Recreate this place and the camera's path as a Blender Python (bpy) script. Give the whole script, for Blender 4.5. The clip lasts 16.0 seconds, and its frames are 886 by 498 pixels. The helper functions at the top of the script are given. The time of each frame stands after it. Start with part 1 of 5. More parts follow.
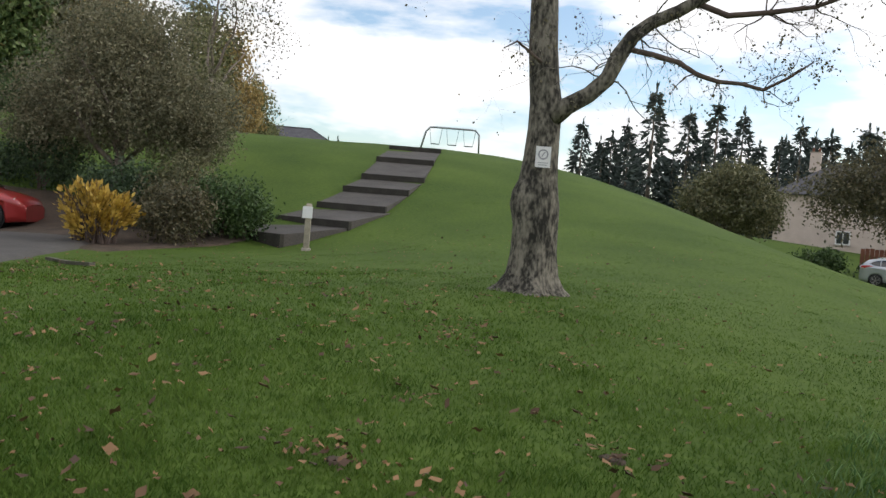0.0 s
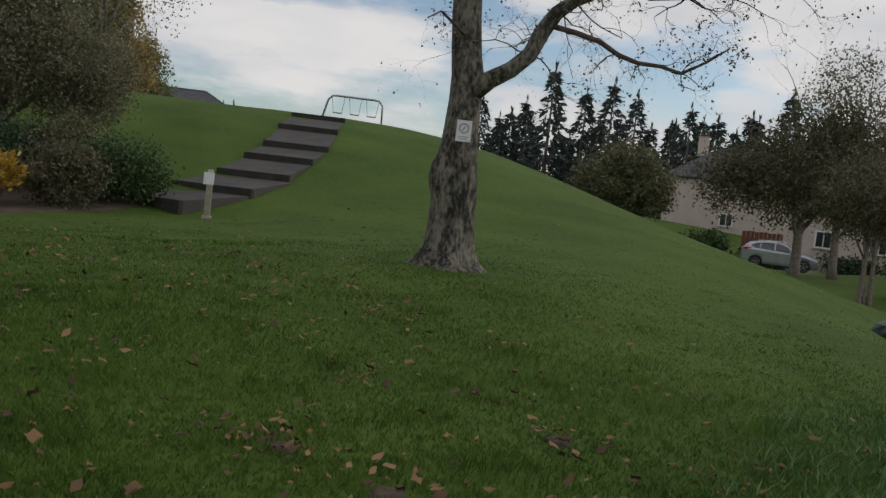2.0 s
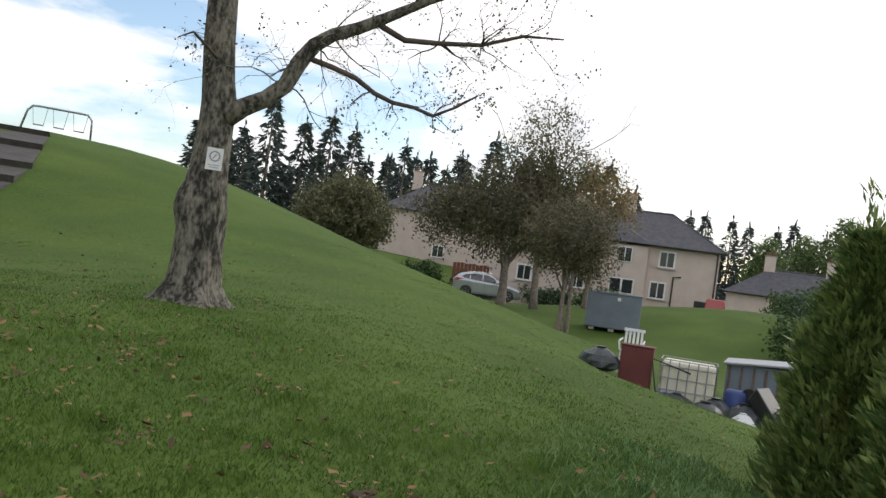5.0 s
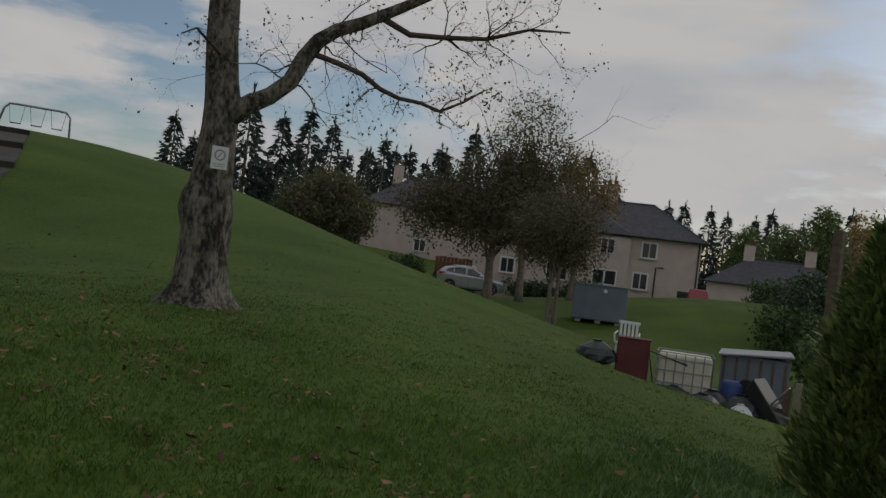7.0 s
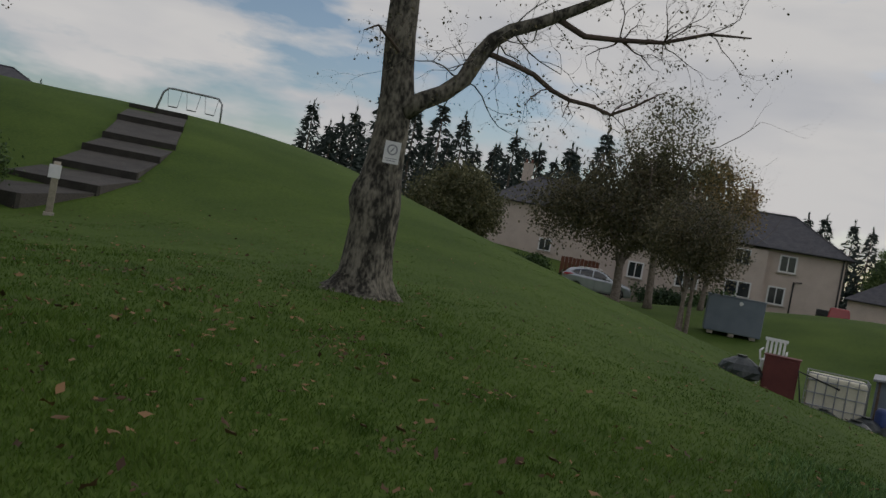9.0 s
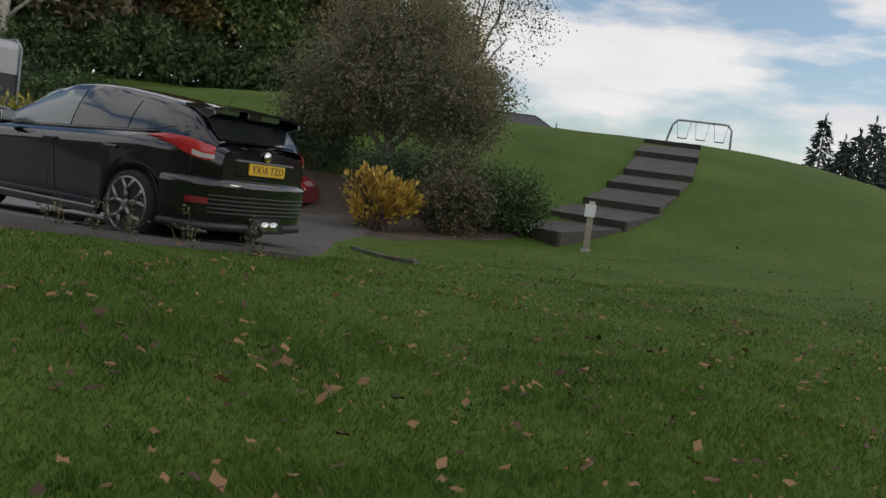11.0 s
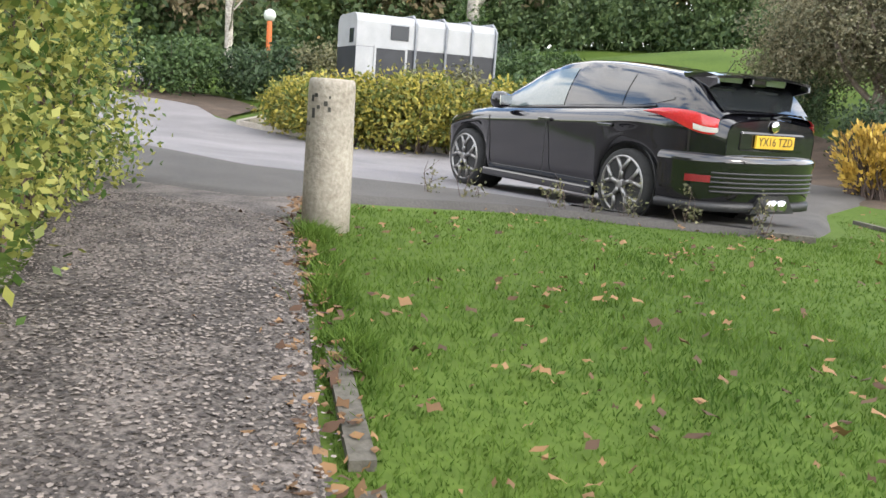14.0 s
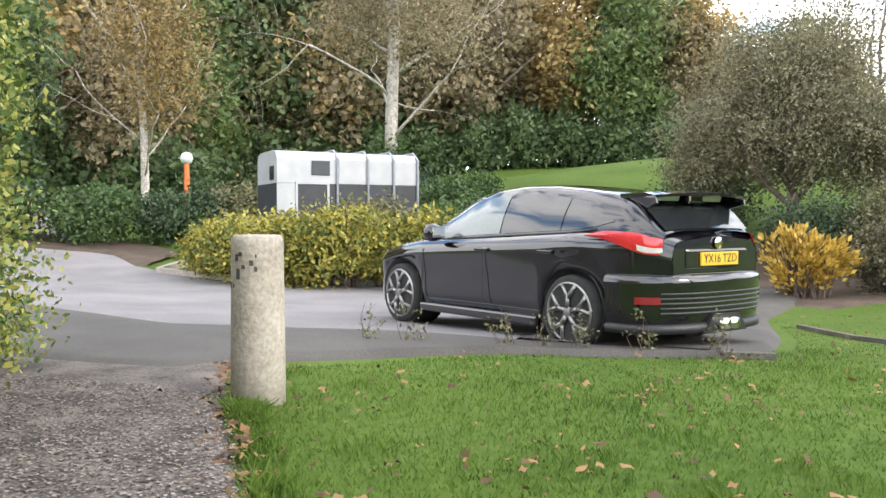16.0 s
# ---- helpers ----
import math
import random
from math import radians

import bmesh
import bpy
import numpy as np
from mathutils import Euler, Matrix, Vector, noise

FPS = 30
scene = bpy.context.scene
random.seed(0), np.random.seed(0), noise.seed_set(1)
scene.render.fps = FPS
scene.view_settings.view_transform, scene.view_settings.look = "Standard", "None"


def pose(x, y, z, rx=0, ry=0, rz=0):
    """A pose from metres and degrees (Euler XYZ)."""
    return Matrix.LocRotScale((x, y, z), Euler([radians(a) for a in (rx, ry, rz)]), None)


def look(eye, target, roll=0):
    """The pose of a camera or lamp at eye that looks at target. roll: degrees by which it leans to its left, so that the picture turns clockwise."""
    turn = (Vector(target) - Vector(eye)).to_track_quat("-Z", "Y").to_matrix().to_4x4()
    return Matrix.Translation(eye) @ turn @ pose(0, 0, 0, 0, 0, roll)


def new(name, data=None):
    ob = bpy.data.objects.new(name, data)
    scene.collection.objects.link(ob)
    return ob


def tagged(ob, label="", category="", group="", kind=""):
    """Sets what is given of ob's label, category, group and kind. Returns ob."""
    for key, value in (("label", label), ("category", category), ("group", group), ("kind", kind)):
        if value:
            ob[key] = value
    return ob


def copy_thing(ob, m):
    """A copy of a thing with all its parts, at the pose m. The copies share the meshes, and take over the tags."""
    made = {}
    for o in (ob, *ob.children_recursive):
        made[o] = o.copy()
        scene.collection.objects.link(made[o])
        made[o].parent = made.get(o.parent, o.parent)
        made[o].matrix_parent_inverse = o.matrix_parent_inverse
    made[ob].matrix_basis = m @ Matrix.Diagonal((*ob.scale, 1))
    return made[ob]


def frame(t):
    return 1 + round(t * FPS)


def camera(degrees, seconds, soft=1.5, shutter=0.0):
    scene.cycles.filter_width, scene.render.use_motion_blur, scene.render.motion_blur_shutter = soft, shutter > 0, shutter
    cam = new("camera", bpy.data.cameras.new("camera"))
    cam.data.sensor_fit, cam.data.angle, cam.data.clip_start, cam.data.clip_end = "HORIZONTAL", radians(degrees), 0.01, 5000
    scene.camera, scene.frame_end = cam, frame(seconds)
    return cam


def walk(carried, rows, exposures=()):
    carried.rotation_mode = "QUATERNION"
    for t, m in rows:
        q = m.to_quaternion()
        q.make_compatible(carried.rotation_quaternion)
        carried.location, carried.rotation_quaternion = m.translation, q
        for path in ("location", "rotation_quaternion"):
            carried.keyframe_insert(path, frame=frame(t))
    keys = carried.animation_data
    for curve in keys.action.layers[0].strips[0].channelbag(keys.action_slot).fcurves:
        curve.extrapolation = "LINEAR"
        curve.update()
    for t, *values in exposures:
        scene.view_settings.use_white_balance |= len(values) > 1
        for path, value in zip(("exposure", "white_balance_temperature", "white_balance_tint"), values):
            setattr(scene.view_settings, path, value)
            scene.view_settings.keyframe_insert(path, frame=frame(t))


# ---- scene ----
cam = camera(54.89, 16.0)


def at(x, y, z, yaw, pitch, roll):
    """A pose from the eye, the heading (clockwise from north, +y), the tilt and the roll."""
    a, b = radians(yaw), radians(pitch)
    eye = Vector((x, y, z))
    return look(eye, eye + Vector((math.sin(a) * math.cos(b), math.cos(a) * math.cos(b), math.sin(b))) * 10, roll)


PATH = [
    (0.00, at(1.639, -0.733, 1.063, -5.70, -2.16, 4.69)),
    (0.50, at(1.574, -0.691, 1.047, -2.78, 0.52, 5.35)),
    (1.00, at(1.497, -0.660, 1.021, -1.11, -0.29, 4.66)),
    (1.50, at(1.425, -0.598, 1.023, -0.16, -2.16, 6.49)),
    (2.00, at(1.369, -0.570, 1.048, 1.50, -3.34, 6.51)),
    (2.50, at(1.303, -0.572, 1.039, 2.95, -5.46, 6.82)),
    (3.00, at(1.227, -0.603, 1.022, 7.55, -7.37, 6.90)),
    (3.50, at(1.138, -0.594, 1.019, 13.65, -8.23, 7.48)),
    (4.00, at(1.062, -0.449, 1.054, 15.72, -6.02, 7.30)),
    (4.50, at(1.000, -0.400, 1.077, 16.50, -2.43, 8.66)),
    (5.00, at(0.939, -0.334, 1.078, 20.18, 0.89, 7.97)),
    (5.20, at(0.906, -0.308, 1.088, 20.39, 2.01, 8.07)),
    (7.30, at(0.595, -0.069, 1.072, 21.96, -0.04, 7.06)),
    (7.50, at(0.568, -0.058, 1.059, 21.58, -0.61, 6.62)),
    (8.00, at(0.466, 0.032, 1.043, 21.22, -0.04, 8.60)),
    (8.20, at(0.423, 0.068, 1.030, 20.61, -0.48, 9.46)),
    (10.30, at(-0.253, 0.067, 1.103, -8.53, -2.00, 7.82)),
    (10.50, at(-0.285, 0.078, 1.103, -12.39, -2.13, 7.46)),
    (11.00, at(-0.390, 0.126, 1.092, -18.67, -4.48, 7.96)),
    (11.50, at(-0.502, 0.162, 1.069, -28.66, -5.08, 8.43)),
    (12.00, at(-0.680, 0.195, 1.089, -35.80, -6.02, 5.98)),
    (12.50, at(-0.820, 0.224, 1.100, -41.49, -5.74, 4.62)),
    (13.00, at(-0.949, 0.262, 1.079, -41.07, -8.46, 5.75)),
    (13.50, at(-1.092, 0.306, 1.109, -45.46, -10.80, 4.48)),
    (14.00, at(-1.201, 0.354, 1.134, -47.45, -10.09, 4.32)),
    (14.50, at(-1.338, 0.398, 1.165, -47.54, -5.49, 3.02)),
    (15.00, at(-1.456, 0.553, 1.149, -46.02, -5.26, 1.81)),
    (15.50, at(-1.564, 0.622, 1.198, -45.51, -2.78, 2.70)),
    (16.00, at(-1.639, 0.634, 1.263, -43.02, -1.79, 0.01)),
]
walk(cam, PATH, exposures=[(0.0, -0.6), (0.5, -0.95), (1.2, -1.45), (2.5, -1.45), (3.0, -0.65), (3.5, -0.3), (4.0, -0.25), (5.2, -0.75), (7.3, -2.1),
                           (8.2, -2.05), (10.3, -1.55), (11.0, -1.2), (11.5, -0.25), (12.0, 0.05), (12.5, 0.5), (14.0, 0.75), (15.0, 1.05), (16.0, 0.85)])

# ---- sky and sun ----
world = bpy.data.worlds.new("sky")
scene.world = world
world.use_nodes = True
wn, wl = world.node_tree.nodes, world.node_tree.links
wn.clear()
sky = wn.new("ShaderNodeTexSky")
sky.sky_type, sky.sun_disc = "NISHITA", False
SUN_EL, SUN_ROT = radians(28), radians(75)
sky.sun_elevation, sky.sun_rotation = SUN_EL, SUN_ROT
blue = wn.new("ShaderNodeBackground")
blue.inputs[1].default_value = 0.3
wl.new(sky.outputs[0], blue.inputs[0])
cloud = wn.new("ShaderNodeBackground")
cloud.inputs[1].default_value = 2.0
coord = wn.new("ShaderNodeTexCoord")
stretch = wn.new("ShaderNodeMapping")
stretch.inputs["Scale"].default_value = (1.5, 1.5, 5.5)
stretch.inputs["Location"].default_value = (0.35, 0.1, 0.0)
wl.new(coord.outputs["Generated"], stretch.inputs[0])
puff = wn.new("ShaderNodeTexNoise")
puff.inputs["Scale"].default_value, puff.inputs["Detail"].default_value, puff.inputs["Roughness"].default_value = 1.7, 9, 0.56
wl.new(stretch.outputs[0], puff.inputs["Vector"])
cover = wn.new("ShaderNodeValToRGB")
cover.color_ramp.elements[0].position, cover.color_ramp.elements[1].position = 0.41, 0.50
wl.new(puff.outputs[0], cover.inputs[0])
shade = wn.new("ShaderNodeTexNoise")
shade.inputs["Scale"].default_value, shade.inputs["Detail"].default_value = 2.6, 4
wl.new(stretch.outputs[0], shade.inputs["Vector"])
tone = wn.new("ShaderNodeValToRGB")
tone.color_ramp.elements[0].position, tone.color_ramp.elements[0].color = 0.35, (0.80, 0.81, 0.85, 1)
tone.color_ramp.elements[1].position, tone.color_ramp.elements[1].color = 0.6, (1.0, 0.98, 0.97, 1)
wl.new(shade.outputs[0], tone.inputs[0])
wl.new(tone.outputs[0], cloud.inputs[0])
blend = wn.new("ShaderNodeMixShader")
wl.new(cover.outputs[0], blend.inputs[0])
wl.new(blue.outputs[0], blend.inputs[1])
wl.new(cloud.outputs[0], blend.inputs[2])
wout = wn.new("ShaderNodeOutputWorld")
wl.new(blend.outputs[0], wout.inputs[0])
sun = new("sun", bpy.data.lights.new("sun", "SUN"))
sun.data.energy, sun.data.angle, sun.data.color = 1.3, radians(12), (1, 0.95, 0.86)
sun.matrix_world = look((0, 0, 50), (-math.sin(SUN_ROT) * 50 * math.cos(SUN_EL), -math.cos(SUN_ROT) * 50 * math.cos(SUN_EL), 50 - 50 * math.sin(SUN_EL)))

# ---- materials ----


def mat(name, dark, light, scale=4.0, rough=0.7, metal=0.0, bump=0.2, fine=60.0, island=0.0, per_object=0.0, leaf=0.0, coat=0.0, span=(0.34, 0.66), stretch=1.0):
    """Two-scale noise between two colours, with relief; island / per_object: variation of brightness from piece to piece."""
    m = bpy.data.materials.new(name)
    m.use_nodes = True
    nt = m.node_tree
    bs = nt.nodes["Principled BSDF"]
    tc = nt.nodes.new("ShaderNodeTexCoord")
    n1, n2 = nt.nodes.new("ShaderNodeTexNoise"), nt.nodes.new("ShaderNodeTexNoise")
    n1.inputs["Scale"].default_value, n1.inputs["Detail"].default_value = scale, 5
    n2.inputs["Scale"].default_value, n2.inputs["Detail"].default_value = fine, 3
    mp = nt.nodes.new("ShaderNodeMapping")
    mp.inputs["Scale"].default_value = (1, 1, stretch)
    nt.links.new(tc.outputs["Object"], mp.inputs[0])
    for n in (n1, n2):
        nt.links.new(mp.outputs[0], n.inputs["Vector"])
    mean = nt.nodes.new("ShaderNodeMath")
    mean.operation = "MULTIPLY_ADD"
    mean.inputs[1].default_value = 0.5
    half = nt.nodes.new("ShaderNodeMath")
    half.operation = "MULTIPLY"
    half.inputs[1].default_value = 0.5
    nt.links.new(n2.outputs[0], half.inputs[0])
    nt.links.new(n1.outputs[0], mean.inputs[0])
    nt.links.new(half.outputs[0], mean.inputs[2])
    ramp = nt.nodes.new("ShaderNodeValToRGB")
    ramp.color_ramp.elements[0].position, ramp.color_ramp.elements[0].color = span[0], (*dark, 1)
    ramp.color_ramp.elements[1].position, ramp.color_ramp.elements[1].color = span[1], (*light, 1)
    value = mean.outputs[0]
    if island:
        geo = nt.nodes.new("ShaderNodeNewGeometry")
        add = nt.nodes.new("ShaderNodeMath")
        add.operation = "MULTIPLY_ADD"
        add.inputs[1].default_value = island
        nt.links.new(geo.outputs["Random Per Island"], add.inputs[0])
        sub = nt.nodes.new("ShaderNodeMath")
        sub.operation = "SUBTRACT"
        sub.inputs[1].default_value = island / 2
        nt.links.new(value, sub.inputs[0])
        nt.links.new(sub.outputs[0], add.inputs[2])
        value = add.outputs[0]
    if per_object:
        info = nt.nodes.new("ShaderNodeObjectInfo")
        add = nt.nodes.new("ShaderNodeMath")
        add.operation = "MULTIPLY_ADD"
        add.inputs[1].default_value = per_object
        nt.links.new(info.outputs["Random"], add.inputs[0])
        nt.links.new(value, add.inputs[2])
        value = add.outputs[0]
    nt.links.new(value, ramp.inputs[0])
    nt.links.new(ramp.outputs[0], bs.inputs["Base Color"])
    bs.inputs["Roughness"].default_value, bs.inputs["Metallic"].default_value = rough, metal
    if coat:
        bs.inputs["Coat Weight"].default_value, bs.inputs["Coat Roughness"].default_value = coat, 0.04
    if bump:
        b = nt.nodes.new("ShaderNodeBump")
        b.inputs["Strength"].default_value, b.inputs["Distance"].default_value = bump, 0.02
        nt.links.new(mean.outputs[0], b.inputs["Height"])
        nt.links.new(b.outputs[0], bs.inputs["Normal"])
    if leaf:
        tr = nt.nodes.new("ShaderNodeBsdfTranslucent")
        nt.links.new(ramp.outputs[0], tr.inputs[0])
        mx = nt.nodes.new("ShaderNodeMixShader")
        mx.inputs[0].default_value = leaf
        out = nt.nodes["Material Output"]
        nt.links.new(bs.outputs[0], mx.inputs[1])
        nt.links.new(tr.outputs[0], mx.inputs[2])
        nt.links.new(mx.outputs[0], out.inputs[0])
    return m


GRASS_GROUND = mat("grass_ground", (0.045, 0.082, 0.012), (0.095, 0.145, 0.025), 0.35, 0.9, bump=0.6, fine=14)
BLADE = mat("grass_blade", (0.046, 0.096, 0.014), (0.130, 0.205, 0.036), 0.45, 0.65, bump=0, fine=3.5, island=0.28, leaf=0.3, span=(0.30, 0.70))
for m in (GRASS_GROUND, BLADE):
    m.node_tree.nodes["Principled BSDF"].inputs["Specular IOR Level"].default_value = 0.15
TALL_BLADE = mat("tall_grass_blade", (0.045, 0.11, 0.025), (0.17, 0.28, 0.09), 0.7, 0.5, bump=0, fine=2, island=0.5, leaf=0.3)
ASPHALT = mat("asphalt", (0.13, 0.125, 0.13), (0.25, 0.235, 0.24), 0.6, 0.85, bump=0.4, fine=45)
DARK_ASPHALT = mat("dark_asphalt", (0.045, 0.041, 0.038), (0.095, 0.088, 0.08), 1.2, 0.8, bump=0.5, fine=50)
GRAVEL = mat("gravel", (0.055, 0.047, 0.042), (0.19, 0.163, 0.145), 3.0, 0.9, bump=1.0, fine=55, span=(0.4, 0.6))
SOIL = mat("soil", (0.04, 0.03, 0.02), (0.11, 0.075, 0.052), 2.0, 0.95, bump=0.8, fine=25)
CONCRETE = mat("concrete", (0.24, 0.21, 0.17), (0.44, 0.40, 0.34), 5.0, 0.85, bump=0.5, fine=40)
STAIN = mat("dark_stain", (0.03, 0.03, 0.028), (0.09, 0.085, 0.075), 8, 0.9)
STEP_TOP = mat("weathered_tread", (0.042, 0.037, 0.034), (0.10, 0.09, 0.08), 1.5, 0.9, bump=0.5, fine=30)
STEP_FRONT = mat("dark_riser", (0.02, 0.018, 0.014), (0.06, 0.055, 0.045), 3, 0.95, bump=0.5)
BARK = mat("bark", (0.10, 0.075, 0.06), (0.30, 0.25, 0.21), 9, 0.9, bump=1.0, fine=38)
BIRCH_BARK = mat("pale_bark", (0.16, 0.14, 0.12), (0.62, 0.58, 0.52), 5, 0.8, bump=0.6, fine=16)
TWIG = mat("twig", (0.06, 0.042, 0.035), (0.14, 0.10, 0.08), 5, 0.9, bump=0)
PAPER = mat("paper", (0.68, 0.68, 0.68), (0.82, 0.81, 0.80), 6, 0.6, bump=0.05)
INK = mat("ink", (0.25, 0.25, 0.27), (0.35, 0.35, 0.37), 6, 0.6, bump=0)
OLD_WOOD = mat("weathered_wood", (0.22, 0.19, 0.14), (0.40, 0.36, 0.28), 9, 0.85, bump=0.5)
DARK_WOOD = mat("dark_wood", (0.08, 0.055, 0.04), (0.19, 0.14, 0.10), 8, 0.85, bump=0.5)
STEEL = mat("galvanised_steel", (0.24, 0.25, 0.27), (0.38, 0.39, 0.41), 6, 0.45, 0.7, 0.1)
RED_STEEL = mat("red_steel", (0.40, 0.06, 0.05), (0.55, 0.10, 0.08), 5, 0.5, bump=0.1)
BLACK_PAINT = mat("black_car_paint", (0.005, 0.005, 0.007), (0.009, 0.009, 0.012), 3, 0.1, 0.0, 0.0, coat=1.0)
RED_PAINT = mat("red_car_paint", (0.30, 0.02, 0.02), (0.38, 0.03, 0.03), 3, 0.3, 0.1, 0.0, coat=0.8)
SILVER_PAINT = mat("silver_car_paint", (0.42, 0.44, 0.48), (0.52, 0.54, 0.58), 3, 0.3, 0.5, 0.0, coat=0.6)
TYRE = mat("tyre_rubber", (0.012, 0.012, 0.012), (0.03, 0.03, 0.03), 8, 0.85, bump=0.2)
BLACK_PLASTIC = mat("black_plastic", (0.012, 0.012, 0.013), (0.03, 0.03, 0.032), 6, 0.5, bump=0.1)
ALLOY = mat("alloy", (0.20, 0.195, 0.19), (0.36, 0.35, 0.34), 6, 0.32, 0.85, 0.0)
CHROME = mat("chrome", (0.7, 0.7, 0.7), (0.8, 0.8, 0.8), 3, 0.12, 1.0, 0.0)
TAIL_RED = mat("tail_lens", (0.50, 0.015, 0.02), (0.65, 0.03, 0.035), 6, 0.12, 0, 0.0, coat=1.0)
TAIL_CLEAR = mat("clear_lens", (0.55, 0.48, 0.46), (0.75, 0.70, 0.68), 8, 0.12, 0, 0.0, coat=1.0)
PLATE_YELLOW = mat("plate_yellow", (0.72, 0.43, 0.03), (0.80, 0.50, 0.05), 6, 0.4, bump=0)
BLACK_INK = mat("black_ink", (0.01, 0.01, 0.01), (0.02, 0.02, 0.02), 6, 0.5, bump=0)
CAR_GLASS = mat("tinted_glass", (0.015, 0.018, 0.02), (0.025, 0.028, 0.03), 2, 0.05, 0, 0.0, coat=1.0)
CLEAR_GLASS = mat("front_door_glass", (0.10, 0.13, 0.13), (0.15, 0.18, 0.18), 2, 0.05, 0, 0.0, coat=1.0)
WHITE_PANEL = mat("white_panel", (0.32, 0.33, 0.345), (0.45, 0.46, 0.475), 2, 0.35, 0.1, 0.05)
NAVY_PANEL = mat("navy_panel", (0.016, 0.018, 0.024), (0.035, 0.038, 0.046), 2, 0.5, 0, 0.1)
HARL = mat("harled_wall", (0.50, 0.41, 0.36), (0.64, 0.54, 0.48), 1.2, 0.95, bump=0.4, fine=20)
SLATE = mat("slate", (0.05, 0.05, 0.06), (0.11, 0.105, 0.115), 2.5, 0.8, bump=0.4, fine=14)
WHITE_FRAME = mat("white_frame", (0.70, 0.70, 0.70), (0.80, 0.80, 0.79), 4, 0.5, bump=0)
PANE = mat("window_glass", (0.02, 0.024, 0.03), (0.035, 0.04, 0.045), 2, 0.08, 0, 0.0)
GREY_METAL = mat("grey_tank_paint", (0.13, 0.16, 0.20), (0.20, 0.23, 0.27), 1.5, 0.6, 0.1, 0.1)
MAROON = mat("maroon_board", (0.10, 0.022, 0.022), (0.16, 0.04, 0.036), 3, 0.7, bump=0.2)
MILKY = mat("milky_plastic", (0.58, 0.54, 0.42), (0.74, 0.70, 0.58), 2, 0.5, bump=0.05)
BLUE_PLASTIC = mat("blue_plastic", (0.02, 0.04, 0.16), (0.035, 0.07, 0.24), 3, 0.45, bump=0.1)
BAG = mat("bin_bag", (0.012, 0.016, 0.016), (0.05, 0.06, 0.06), 5, 0.35, bump=0.6, fine=12)
WHITE_PLASTIC = mat("white_plastic", (0.62, 0.62, 0.62), (0.76, 0.76, 0.76), 4, 0.5, bump=0.05)
BRICK_RED = mat("red_fence", (0.16, 0.06, 0.04), (0.26, 0.11, 0.07), 3, 0.9, bump=0.4)
ORANGE = mat("orange_post", (0.55, 0.13, 0.03), (0.65, 0.18, 0.05), 4, 0.6, bump=0)
GLOBE = mat("globe_glass", (0.52, 0.56, 0.50), (0.66, 0.70, 0.64), 5, 0.3, bump=0)


def foliage(name, dark, light, leaf=0.25):
    return mat(name, dark, light, 0.8, 0.6, bump=0, fine=4, island=0.55, leaf=leaf)


YELLOW_LEAF = foliage("yellow_leaf", (0.30, 0.19, 0.03), (0.62, 0.43, 0.08))
GREEN_LEAF = foliage("green_leaf", (0.032, 0.068, 0.018), (0.10, 0.16, 0.05))
DARK_LEAF = foliage("dark_leaf", (0.026, 0.052, 0.022), (0.075, 0.12, 0.05))
BROWN_LEAF = foliage("brown_leaf", (0.072, 0.072, 0.038), (0.175, 0.15, 0.082))
OLIVE_LEAF = foliage("olive_leaf", (0.085, 0.09, 0.042), (0.21, 0.20, 0.10))
GOLD_GREEN = foliage("gold_green_leaf", (0.10, 0.13, 0.025), (0.40, 0.34, 0.06))
# woodland leaf colours, brightened to imitate haze over the wood
WOOD_DARK = foliage("wood_dark_leaf", (0.065, 0.111, 0.047), (0.169, 0.234, 0.098), 0.4)
WOOD_GREEN = foliage("wood_green_leaf", (0.078, 0.130, 0.046), (0.208, 0.273, 0.098), 0.4)
WOOD_GOLD = foliage("wood_gold_leaf", (0.247, 0.182, 0.072), (0.546, 0.403, 0.169), 0.4)
WOOD_BROWN = foliage("wood_brown_leaf", (0.169, 0.143, 0.085), (0.364, 0.299, 0.182), 0.4)
WOOD_OLIVE = foliage("wood_olive_leaf", (0.117, 0.137, 0.058), (0.299, 0.299, 0.137), 0.4)
OLD_KERB = mat("old_kerb", (0.06, 0.055, 0.042), (0.16, 0.145, 0.12), 4, 0.9, bump=0.6, fine=30)
THORN_LEAF = foliage("thorn_leaf", (0.115, 0.118, 0.066), (0.30, 0.275, 0.17), 0.35)
HEDGE_LEAF = foliage("hedge_leaf", (0.07, 0.13, 0.025), (0.36, 0.36, 0.09), 0.3)
CONIFER_LEAF = foliage("conifer_spray", (0.075, 0.13, 0.032), (0.25, 0.31, 0.09))
# fir colour is lightened to paint in distance haze
FIR_LEAF = foliage("fir_spray", (0.030, 0.046, 0.040), (0.075, 0.10, 0.085), 0.15)
AUTUMN_LEAF = foliage("autumn_leaf", (0.15, 0.11, 0.04), (0.34, 0.24, 0.09))
LITTER = mat("fallen_leaf", (0.065, 0.032, 0.015), (0.25, 0.14, 0.06), 1, 0.8, bump=0, fine=3, island=0.6)

